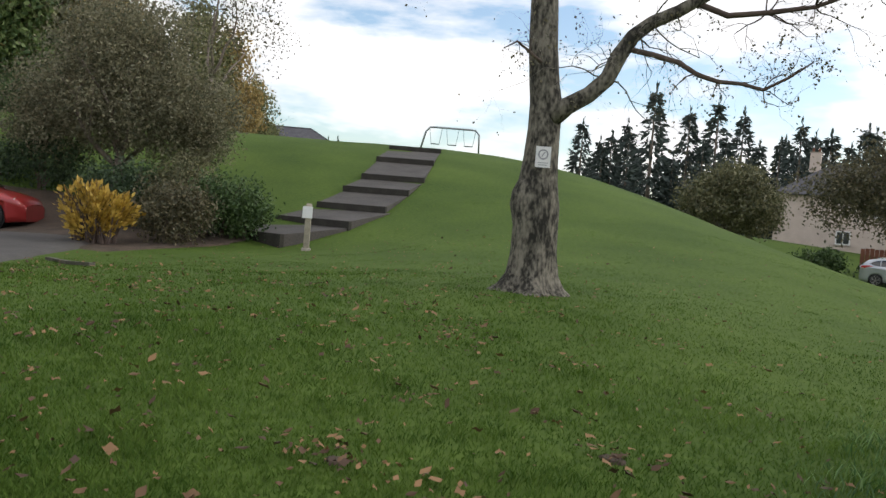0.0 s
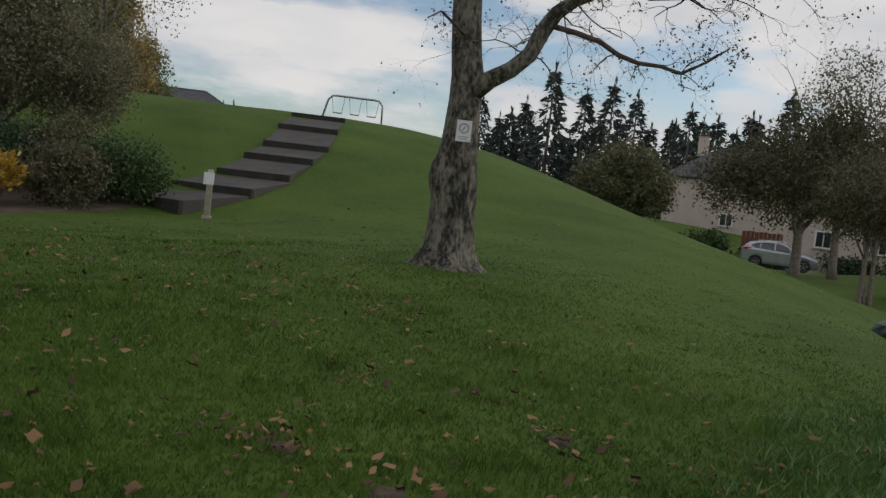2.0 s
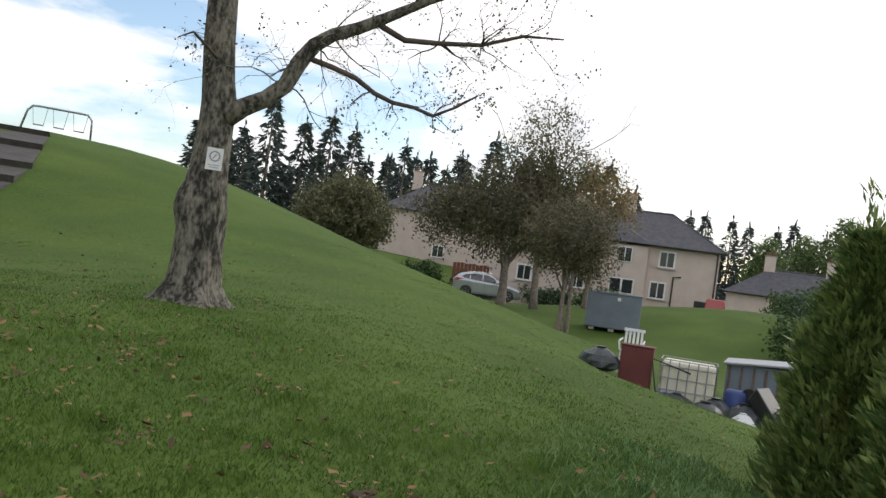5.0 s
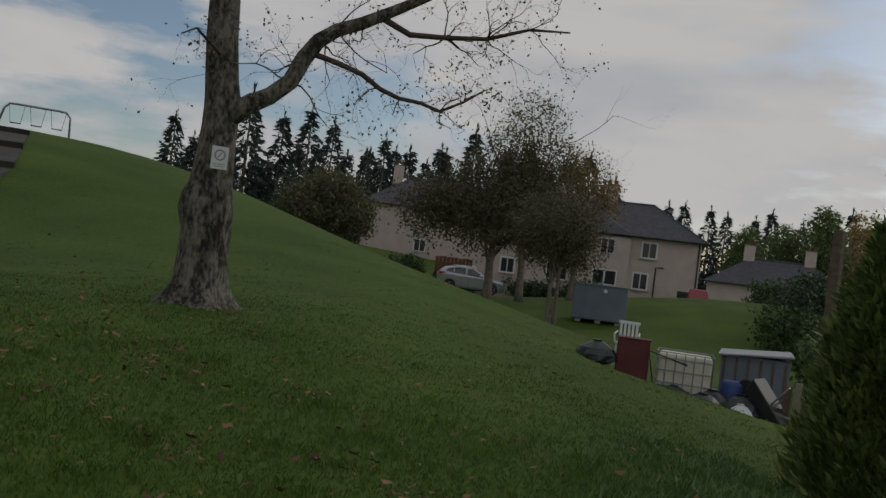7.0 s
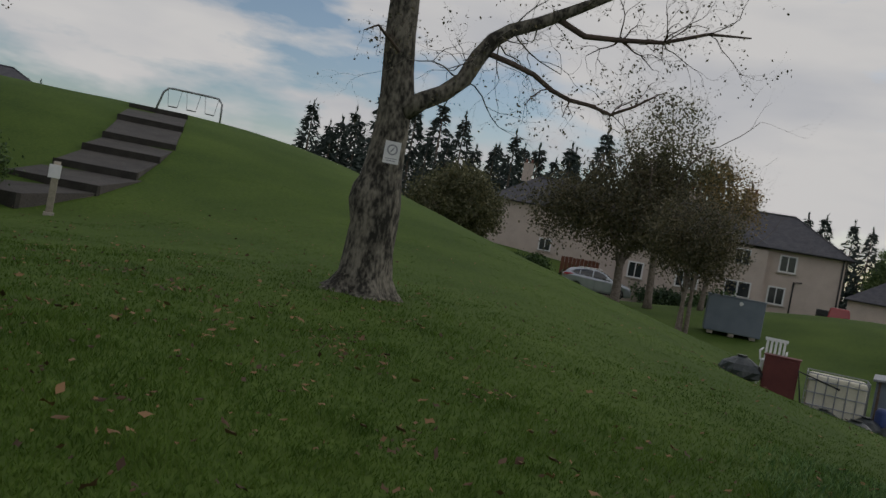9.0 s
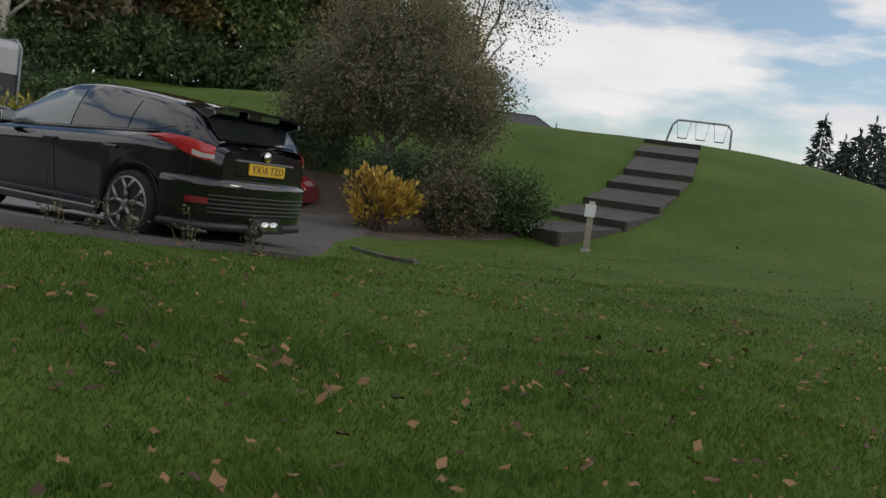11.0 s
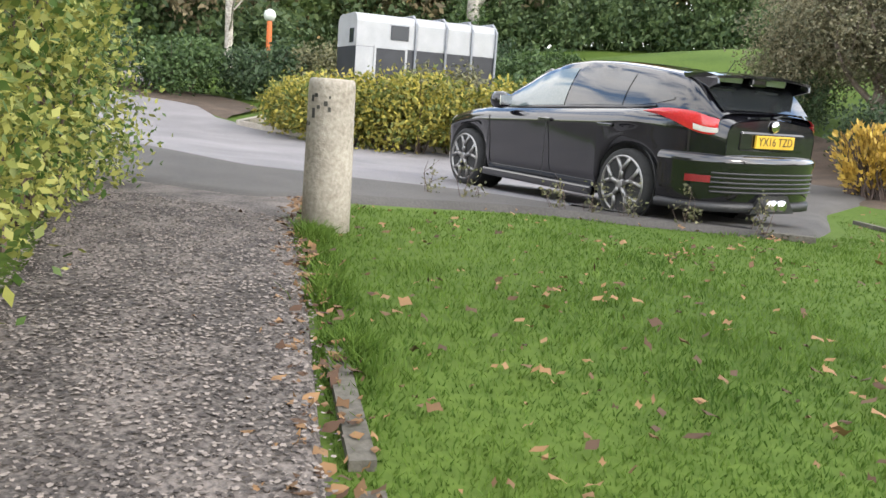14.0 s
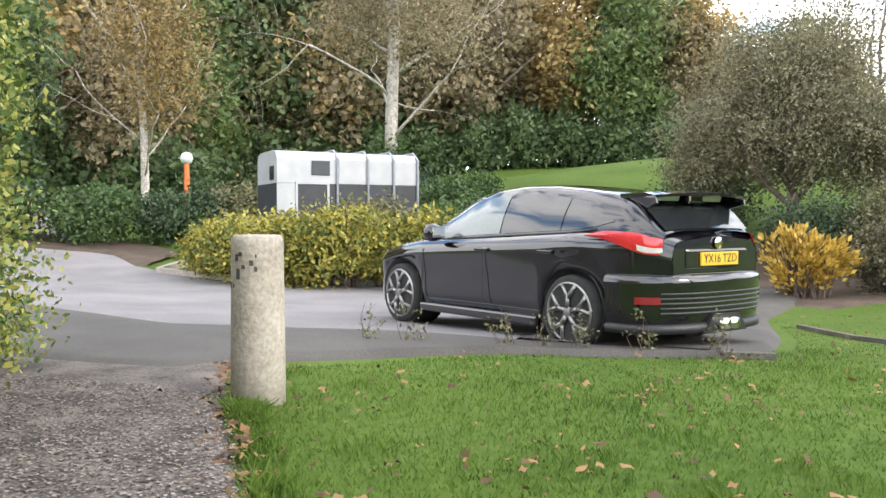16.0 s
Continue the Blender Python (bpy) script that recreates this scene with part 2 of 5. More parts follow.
# ---- terrain ----
SWELL = (
    (-0.2, 0.03, 0.28, 0.09, -0.66, 0.26, 0.06, -0.75, -0.31, -0.04, -0.01),
    (-0.09, 0.68, 0.13, 0.63, 0.27, -0.48, -0.55, 0.16, 0.15, -0.1, -0.07),
    (0.31, 1.27, -0.94, -0.44, 0.49, 0.99, -1.66, 0.16, 0.19, -0.57, -0.35),
    (0.16, 0.34, -0.58, 1.0, -3.12, 1.47, 0.08, -0.72, -0.16, -0.98, -0.6),
    (0.49, 0.4, 0.72, 3.07, 0.02, 2.38, -2.02, -0.85, 1.33, -0.36, -0.34),
    (1.22, 0.66, -0.13, -0.08, 0.36, 1.87, -1.39, 1.12, 1.2, -0.48, -0.02),
    (1.61, 1.25, 1.03, 0.73, 1.04, 1.09, -0.62, -0.18, -0.93, -0.82, 0.19),
    (1.47, 1.13, 0.99, 0.89, 0.99, 0.57, -0.8, -0.67, -0.55, -0.25, 0.18),
    (0.71, 0.47, 0.25, 0.25, 0.64, 1.23, 1.08, 0.88, 0.45, 0.09, 0.05),
)


def height(x, y):
    """Height of the ground: broad swells on a ten-metre net, with slight unevenness."""
    x, y = np.asarray(x, float), np.asarray(y, float)
    z = np.zeros(np.broadcast(x, y).shape)
    for j, row in enumerate(SWELL):
        wy = np.exp(-((y - (-10 + 10 * j)) ** 2) / 180.5)
        for i, a in enumerate(row):
            z = z + a * wy * np.exp(-((x - (-45 + 10 * i)) ** 2) / 180.5)
    z = z - 0.66 * np.exp(-((x - 12.6) ** 2 + (y - 14.4) ** 2) / 10.0)
    z = z + 0.11 * np.exp(-((x - 1.75) ** 2 + (y - 9.8) ** 2) / 6.0) - 0.17 * np.exp(-((x + 3.3) ** 2 + (y - 17.9) ** 2) / 3.0)
    z = z - 0.55 * np.exp(-((x + 12.2) ** 2 + (y - 18.6) ** 2) / 7.0)
    return z + 0.012 * np.sin(x * 2.1 + y * 0.7) * np.sin(y * 1.7 - x * 0.4)


def gz(x, y):
    return float(height(x, y))


# ---- mesh helpers ----
class Geo:
    """Collects vertices and faces of one mesh."""

    def __init__(self):
        self.v, self.f = [], []

    def add(self, verts, faces):
        n = len(self.v)
        self.v += [tuple(p) for p in verts]
        self.f += [tuple(i + n for i in q) for q in faces]
        return self

    def box(self, c, size, rot=0.0, m=None, taper=1.0):
        sx, sy, sz = (a / 2 for a in size)
        vs = [Vector((x * sx * (taper if z > 0 else 1), y * sy * (taper if z > 0 else 1), z * sz)) for z in (-1, 1) for x, y in ((-1, -1), (1, -1), (1, 1), (-1, 1))]
        r = m or Matrix.Rotation(rot, 3, "Z")
        return self.add([r @ p + Vector(c) for p in vs], [(3, 2, 1, 0), (4, 5, 6, 7), (0, 1, 5, 4), (1, 2, 6, 5), (2, 3, 7, 6), (3, 0, 4, 7)])

    def tube(self, pts, radii, n=8, wob=0.0, rng=None):
        rings = []
        pts = [Vector(p) for p in pts]
        for i, p in enumerate(pts):
            d = (pts[min(i + 1, len(pts) - 1)] - pts[max(i - 1, 0)]).normalized()
            a = d.orthogonal().normalized() if i == 0 else (last - d * last.dot(d)).normalized()
            last = a
            b = d.cross(a)
            rings.append([p + (a * math.cos(6.2832 * k / n) + b * math.sin(6.2832 * k / n)) * radii[i] * (1 + (rng.uniform(-wob, wob) if wob else 0)) for k in range(n)])
        vs = [q for r in rings for q in r]
        fs = [(i * n + k, i * n + (k + 1) % n, (i + 1) * n + (k + 1) % n, (i + 1) * n + k) for i in range(len(pts) - 1) for k in range(n)]
        fs += [tuple(range(n))[::-1], tuple((len(pts) - 1) * n + k for k in range(n))]
        return self.add(vs, fs)

    def lathe(self, c, prof, n=20, axis="Z"):
        rot = {"Z": Matrix.Identity(3), "Y": Matrix.Rotation(radians(-90), 3, "X"), "X": Matrix.Rotation(radians(90), 3, "Y")}[axis]
        vs = [rot @ Vector((r * math.cos(6.2832 * k / n), r * math.sin(6.2832 * k / n), z)) + Vector(c) for r, z in prof for k in range(n)]
        fs = [(i * n + k, i * n + (k + 1) % n, (i + 1) * n + (k + 1) % n, (i + 1) * n + k) for i in range(len(prof) - 1) for k in range(n)]
        fs += [tuple(range(n))[::-1], tuple((len(prof) - 1) * n + k for k in range(n))]
        return self.add(vs, fs)

    def loft(self, rings, closed=False, caps=False):
        n = len(rings[0])
        vs = [p for r in rings for p in r]
        last = n if closed else n - 1
        fs = [(i * n + k, i * n + (k + 1) % n, (i + 1) * n + (k + 1) % n, (i + 1) * n + k) for i in range(len(rings) - 1) for k in range(last)]
        if caps:
            fs += [tuple(range(n))[::-1], tuple((len(rings) - 1) * n + k for k in range(n))]
        return self.add(vs, fs)

    def mesh(self, name, material, smooth=False, clean=False):
        me = bpy.data.meshes.new(name)
        me.from_pydata(self.v, [], self.f)
        if clean:
            bm = bmesh.new()
            bm.from_mesh(me)
            bmesh.ops.recalc_face_normals(bm, faces=bm.faces)
            bm.to_mesh(me)
            bm.free()
        me.materials.append(material)
        if smooth:
            me.polygons.foreach_set("use_smooth", [True] * len(me.polygons))
        return me


def part(name, geo, material, parent=None, label="", smooth=False, bevel=0.0, clean=False, loc=None):
    """One mesh object, under a thing or a part."""
    ob = new(name, geo.mesh(name, material, smooth, clean) if isinstance(geo, Geo) else geo)
    ob.parent = parent
    if loc:
        ob.location = loc
    if bevel:
        md = ob.modifiers.new("bevel", "BEVEL")
        md.width, md.segments, md.limit_method = bevel, 2, "ANGLE"
    if label:
        tagged(ob, label)
    return ob


def thing(name, label, category, loc, rz=0.0, group="", kind=""):
    ob = new(name)
    ob.matrix_basis = pose(*loc, 0, 0, rz)
    return tagged(ob, label, category, group, kind)


def quad_mesh(name, verts, n, k, material):
    """n separate faces of k corners each, from an (n * k, 3) array."""
    me = bpy.data.meshes.new(name)
    me.vertices.add(n * k)
    me.vertices.foreach_set("co", np.ascontiguousarray(verts, np.float32).ravel())
    me.loops.add(n * k)
    me.loops.foreach_set("vertex_index", np.arange(n * k, dtype=np.int32))
    me.polygons.add(n)
    me.polygons.foreach_set("loop_start", np.arange(0, n * k, k, dtype=np.int32))
    me.update(calc_edges=True)
    me.materials.append(material)
    return me


def unit(rs, n):
    d = rs.normal(size=(n, 3))
    return d / np.linalg.norm(d, axis=1)[:, None]


def leaves(name, pts, size, material, rs, aspect=0.55, droop=0.0, along=None):
    """Leaf blades (diamonds) of about that length at the given points."""
    n = len(pts)
    a = unit(rs, n) if along is None else along + unit(rs, n) * 0.5
    a[:, 2] -= droop
    a /= np.linalg.norm(a, axis=1)[:, None]
    b = np.cross(a, unit(rs, n))
    b /= np.linalg.norm(b, axis=1)[:, None] + 1e-9
    s = (size * rs.uniform(0.6, 1.35, n))[:, None]
    v = np.stack([pts, pts + a * s * 0.45 + b * s * aspect * 0.5, pts + a * s, pts + a * s * 0.45 - b * s * aspect * 0.5], 1)
    return quad_mesh(name, v.reshape(-1, 3), n, 4, material)


def cloud_points(rs, blobs, n, shell=0.55, clump=0.0, twigs=0):
    """Points in a union of ellipsoids (x, y, z, rx, ry, rz), denser towards the outside, gathered in clumps."""
    vol = np.array([b[3] * b[4] * b[5] for b in blobs]) ** 0.75
    which = rs.choice(len(blobs), n, p=vol / vol.sum())
    B = np.array(blobs)[which]
    m = max(4, n // twigs) if twigs else n
    if twigs:
        pick = rs.randint(0, m, n)
        which = rs.choice(len(blobs), m, p=vol / vol.sum())
        Bm = np.array(blobs)[which]
        c = Bm[:, :3] + unit(rs, m) * Bm[:, 3:] * (shell + (1 - shell) * rs.uniform(0, 1, m) ** 0.7)[:, None] * rs.uniform(0.75, 1.1, m)[:, None]
        return c[pick] + rs.normal(size=(n, 3)) * clump
    return B[:, :3] + unit(rs, n) * B[:, 3:] * (shell + (1 - shell) * rs.uniform(0, 1, n) ** 0.7)[:, None]


# ---- ground ----
def axis(fine_lo, fine_hi, step):
    far = [45, 60, 90, 150, 300, 700, 1500]
    return np.array(sorted({-a for a in far} | {*(round(float(v), 3) for v in np.arange(fine_lo, fine_hi, step))} | {75, 90, 110, 150, 300, 700, 1500}))


gx, gy = axis(-44, 60, 0.5), axis(-12, 70, 0.5)
GX, GY = np.meshgrid(gx, gy)
GZ = height(GX, GY)
nx, ny = len(gx), len(gy)
idx = np.arange(nx * ny).reshape(ny, nx)
quads = np.stack([idx[:-1, :-1], idx[:-1, 1:], idx[1:, 1:], idx[1:, :-1]], -1).reshape(-1, 4)
gm = bpy.data.meshes.new("ground")
gm.from_pydata(np.stack([GX, GY, GZ], -1).reshape(-1, 3).tolist(), [], quads.tolist())
gm.polygons.foreach_set("use_smooth", [True] * len(gm.polygons))
gm.materials.append(GRASS_GROUND)
tagged(new("ground", gm), "green mown grass on rolling ground", "ground", kind="structure")


def along(line, n):
    """n points evenly spaced on a polyline."""
    p = np.array(line, float)
    d = np.r_[0, np.cumsum(np.hypot(*np.diff(p, axis=0).T))]
    s = np.linspace(0, d[-1], n)
    return np.stack([np.interp(s, d, p[:, 0]), np.interp(s, d, p[:, 1])], 1)


def sheet(name, near, far, material, lift, label, category, n=80, m=24):
    a, b = along(near, n), along(far, n)
    g = Geo()
    rings = []
    for i in range(n):
        r = a[i] + (b[i] - a[i]) * np.linspace(0, 1, m)[:, None]
        z = height(r[:, 0], r[:, 1]) + lift
        z[0] -= lift + 0.04
        z[-1] -= lift + 0.04
        rings.append(list(zip(r[:, 0], r[:, 1], z)))
    g.loft(rings)
    return tagged(part(name, g, material, smooth=True, clean=True), label, category, kind="structure")


ROAD_NEAR = [(-5.7, 7.3), (-6.5, 6.75), (-8.2, 6.1), (-9.4, 4.95), (-12.8, 4.8), (-22, 3.0), (-60, -4)]
ROAD_FAR = [(-6.6, 12.4), (-8.8, 16.6), (-12.4, 16.4), (-13.3, 13.2), (-17.6, 10.9), (-21.5, 11.0), (-60, 22)]
sheet("road", ROAD_NEAR, ROAD_FAR, ASPHALT, 0.05, "grey worn asphalt road and parking area", "road", 140, 40)
sheet("pavement", [(-4.7, 7.3), (-6.1, 6.2), (-6.8, 4.3), (-6.6, 3.4), (-8.5, 2.5), (-15, 2.0)], [(-5.0, 7.6), (-6.6, 6.85), (-8.3, 6.2), (-9.5, 5.05), (-12.9, 4.9), (-18, 4.0)],
      DARK_ASPHALT, 0.065, "dark patched asphalt apron beside the road", "pavement", 70, 16)
sheet("parking_apron", [(-4.7, 7.35), (-4.7, 8.5), (-5.1, 9.7), (-6.6, 13.0), (-7.2, 16.4)], [(-6.7, 6.9), (-7.4, 9.0), (-8.4, 11.5), (-9.2, 13.5), (-10.6, 16.8)], DARK_ASPHALT, 0.075, "dark asphalt strip behind the parked car", "pavement", 40, 14)
KERB = [(7.0, -4.6), (2.5, -1.7), (-0.6, 0.25), (-2.8, 1.53), (-3.9, 2.2), (-5.7, 3.25), (-6.9, 4.1)]
HEDGE_FOOT = [(6.0, -6.2), (1.6, -3.3), (-1.6, -0.9), (-4.1, 0.95), (-5.4, 1.55), (-8.0, 2.6), (-9.0, 3.1)]
sheet("path", KERB, HEDGE_FOOT, GRAVEL, 0.045, "rough gravelly asphalt footpath", "path", 90, 20)
sheet("soil_bed", [(-5.0, 17.6), (-6.4, 14.6), (-8.0, 15.2), (-10.5, 17.0), (-13, 18)], [(-4.6, 19.2), (-5.4, 20.0), (-8, 20.6), (-11, 21.5), (-14, 21)], SOIL, 0.03,
      "brown soil bed under the shrubs", "soil", 40, 14)

# ---- kerbs ----


def kerb_row(name, line, label, size=(0.9, 0.13, 0.2), sink=0.11, gap=0.012, material=None):
    base = thing(name, label, "kerb", (0, 0, 0), kind="structure")
    p = np.array(line, float)
    total = np.hypot(*np.diff(p, axis=0).T).sum()
    pts = along(line, int(total / size[0]) + 1)
    shared = Geo().box((0, 0, 0), (size[0] - gap, size[1], size[2])).mesh("kerb_stone", material or CONCRETE)
    for a, b in zip(pts[:-1], pts[1:]):
        c = (a + b) / 2
        za, zb = gz(*a), gz(*b)
        o = new("kerb_stone", shared)
        d = Vector((b[0] - a[0], b[1] - a[1], zb - za))
        o.matrix_basis = Matrix.Translation((c[0], c[1], (za + zb) / 2 + size[2] / 2 - sink)) @ d.to_track_quat("X", "Z").to_matrix().to_4x4()
        o.parent = base
    return base


kerb_row("kerb_1", [(-1.9, 1.1), (-2.7, 1.56), (-3.7, 2.13)], "worn concrete edging along the footpath", (0.9, 0.075, 0.2), 0.166, 0.02, OLD_KERB)
kerb_row("kerb_2", [(-4.4, 7.65), (-5.9, 6.6), (-6.7, 6.1)], "worn concrete kerb beside the parking area", (0.9, 0.1, 0.2), 0.14, 0.02, OLD_KERB)
kerb_row("kerb_3", [(-12.4, 15.6), (-13.2, 13.2), (-17.5, 10.9), (-20.0, 10.6), (-21.2, 12.0)], "low concrete kerb round the shrub island", (0.9, 0.15, 0.3), 0.14)
kerb_row("kerb_4", [(-5.8, 11.9), (-4.9, 10.7), (-4.0, 9.9)], "sunken concrete edging in the grass", (0.9, 0.08, 0.2), 0.15, 0.02, OLD_KERB)

# ---- grass blades and fallen leaves ----
rs = np.random.RandomState(4)
BARE = [(2.15, 3.6, 0.13), (2.0, 2.3, 0.12), (1.35, 2.5, 0.15), (0.9, 2.8, 0.09), (4.6, 3.9, 0.42)]
for bx, by, br in BARE:
    br *= 0.55
    g = Geo()
    ringp = [(bx + br * k / 4 * math.cos(6.2832 * j / 18) * (1 + 0.25 * math.sin(3 * j + bx)), by + br * k / 4 * math.sin(6.2832 * j / 18) * (1 + 0.2 * math.cos(2 * j))) for k in range(1, 5) for j in range(18)]
    rings = [[(x, y, gz(x, y) + (0.016 if k < 3 else -0.01)) for x, y in ringp[k * 18:(k + 1) * 18]] for k in range(4)]
    g.loft(rings, closed=True)
    g.f.append(tuple(range(18)))
    tagged(part("bare_patch", g, SOIL, smooth=True, clean=True), "bare muddy patch in the lawn", "soil", kind="structure")


def inside_hard(x, y):
    """True on road, apron and path."""
    def left_of(line):
        best = np.full(x.shape, 1e9)
        sign = np.zeros(x.shape)
        for (ax, ay), (bx, by) in zip(line[:-1], line[1:]):
            dx, dy = bx - ax, by - ay
            t = np.clip(((x - ax) * dx + (y - ay) * dy) / (dx * dx + dy * dy), 0, 1)
            d = np.hypot(x - ax - t * dx, y - ay - t * dy)
            s = dx * (y - ay) - dy * (x - ax)
            sign = np.where(d < best, s, sign)
            best = np.minimum(best, d)
        return sign
    edge = KERB[:-1] + [(-6.55, 4.2), (-6.1, 6.2), (-4.75, 7.3), (-4.65, 7.6), (-4.6, 8.5), (-5.0, 9.7), (-6.6, 13.0), (-6.3, 14.6), (-5.0, 17.8)]
    return left_of(edge) > 0


def scatter(n, spread, power, lo, hi):
    r = lo + (hi - lo) * rs.uniform(0, 1, n) ** power
    a = radians(0) + rs.uniform(-spread, spread, n)
    x, y = -0.3 + r * np.sin(a), 0.2 + r * np.cos(a)
    keep = ~inside_hard(x, y)
    return x[keep], y[keep]


def grass(name, label, x, y, tall, width, material, lean=0.5):
    n = len(x)
    z = height(x, y)
    patch = 0.6 + 0.4 * np.sin(x * 1.3 + 2 * np.sin(y * 0.9)) * np.sin(y * 1.1 + 1.5 * np.sin(x * 0.7))
    tuft = np.maximum(0, np.sin(x * 4.3 + 1.7 * np.sin(y * 3.1)) * np.sin(y * 5.2 + 1.9 * np.sin(x * 2.7))) ** 1.5
    h = tall * rs.uniform(0.4, 1.3, n) * (0.5 + 0.75 * patch) * (0.7 + 1.0 * tuft) * np.clip(1.35 - np.hypot(x, y) / 15, 0.3, 1)
    a = rs.uniform(0, 6.283, n)
    w = width * rs.uniform(0.7, 1.3, n) * (1 + 0.03 * np.hypot(x, y))
    root = np.stack([x, y, z - 0.008], 1)
    side = np.stack([np.cos(a) * w, np.sin(a) * w, 0 * a], 1)
    bend = rs.uniform(-1, 1, (n, 2)) * (h * lean)[:, None]
    tip = root + np.concatenate([bend, h[:, None] + 0.008], 1)
    mid = root + np.concatenate([bend * 0.3, h[:, None] * 0.6], 1)
    v = np.stack([root, mid + side, tip, mid - side], 1).reshape(-1, 3)
    return tagged(new(name, quad_mesh(name, v, n, 4, material)), label, "grass", kind="stuff")


gxp, gyp = scatter(560000, radians(75), 1.7, 0.3, 24)
lawn = np.ones(len(gxp), bool)
for bx, by, br in BARE:
    lawn &= np.hypot(gxp - bx, gyp - by) > br * (-0.5 + 1.4 * rs.uniform(0, 1, len(gxp)))
grass("grass", "short green lawn grass with uneven tufts", gxp[lawn], gyp[lawn], 0.042, 0.0030, BLADE, 0.9)
tx = rs.uniform(1.7, 5.8, 26000)
ty = rs.uniform(1.6, 6.2, 26000)
keep = (tx - 2.75) * 0.9 - (ty - 3.2) * 0.45 > rs.uniform(-0.1, 1.3, 26000)
grass("long_grass", "long dark green grass flopping beside the conifers", tx[keep], ty[keep], 0.095, 0.0038, TALL_BLADE, 1.0)

edge = along([(-1.8, 1.08), (-2.8, 1.66), (-3.9, 2.3), (-5.6, 3.28)], 9000) + rs.normal(size=(9000, 2)) * 0.055
edge = edge[rs.uniform(0, 1, 9000) < 0.45 + 0.55 * np.sin(edge[:, 0] * 7 + 2 * np.sin(edge[:, 0] * 3.1))]
grass("edge_grass", "ragged yellow-green grass overgrowing the path edge", edge[:, 0], edge[:, 1], 0.085, 0.0034, BLADE, 0.9)
lx, ly = scatter(4400, radians(70), 1.0, 1.8, 20)
wt = np.exp(-((lx + 2.2) ** 2) / 14)
kp = rs.uniform(0, 1, len(lx)) < 0.42 + 0.55 * wt
lx, ly = lx[kp], ly[kp]
ex = along(KERB[2:], 620) + rs.normal(size=(620, 2)) * 0.075 + np.array([-0.02, -0.03])
px, py = rs.uniform(-8, -1.2, 40), rs.uniform(0.2, 3.6, 40)
mud = np.concatenate([np.array([[bx, by]]) + rs.normal(size=(38, 2)) * br * 1.2 for bx, by, br in BARE])
heap = np.repeat(np.stack([rs.uniform(-5, 3.5, 110), rs.uniform(2.4, 9, 110)], 1), 6, 0) + rs.normal(size=(660, 2)) * 0.11
heap = heap[~inside_hard(heap[:, 0], heap[:, 1])]
lx, ly = np.r_[lx, ex[:, 0], px, mud[:, 0], heap[:, 0]], np.r_[ly, ex[:, 1], py, mud[:, 1], heap[:, 1]]
n = len(lx)
flat = np.stack([rs.normal(size=n), rs.normal(size=n), rs.uniform(-0.1, 0.35, n)], 1)
flat /= np.linalg.norm(flat, axis=1)[:, None]
across = np.cross(flat, np.stack([rs.normal(size=n) * 0.35, rs.normal(size=n) * 0.35, np.ones(n)], 1))
c = np.stack([lx, ly, height(lx, ly) + 0.042], 1)
s = (0.011 + 0.028 * rs.uniform(0, 1, n) ** 1.5)[:, None]
lv = np.stack([c - flat * s, c - flat * s * 0.2 + across * s * 0.6 + np.array([0, 0, 0.006]), c + flat * s * 0.5 + across * s * 0.3, c + flat * s + np.array([0, 0, 0.012]), c + flat * s * 0.4 - across * s * 0.62, c - flat * s * 0.45 - across * s * 0.35 + np.array([0, 0, 0.008])], 1)
tagged(new("fallen_leaves", quad_mesh("fallen_leaves", lv.reshape(-1, 3), n, 6, LITTER)), "brown and tan fallen leaves strewn over grass and path", "leaves", kind="stuff")

fk, hk = along(KERB, 400), along(HEDGE_FOOT, 400)
pick, tt = rs.randint(190, 365, 26000), rs.uniform(0.02, 1, 26000)[:, None]
sp = fk[pick] + (hk[pick] - fk[pick]) * tt + rs.normal(size=(26000, 2)) * 0.02
sc = np.c_[sp, height(sp[:, 0], sp[:, 1]) + 0.046]
rad = rs.uniform(0.004, 0.011, 26000)
ang = rs.uniform(0, 6.283, 26000)
cs = [np.stack([np.cos(ang + k * 1.2566) * rad, np.sin(ang + k * 1.2566) * rad, rs.uniform(0.001, 0.007, 26000)], 1) for k in range(5)]
STONE = mat("path_stone", (0.06, 0.05, 0.045), (0.28, 0.24, 0.21), 2, 0.9, bump=0, fine=8, island=0.8)
tagged(new("gravel", quad_mesh("gravel", np.stack([sc + c5 for c5 in cs], 1).reshape(-1, 3), 26000, 5, STONE)), "small grey and tan stones bedded in the path", "gravel", kind="stuff")

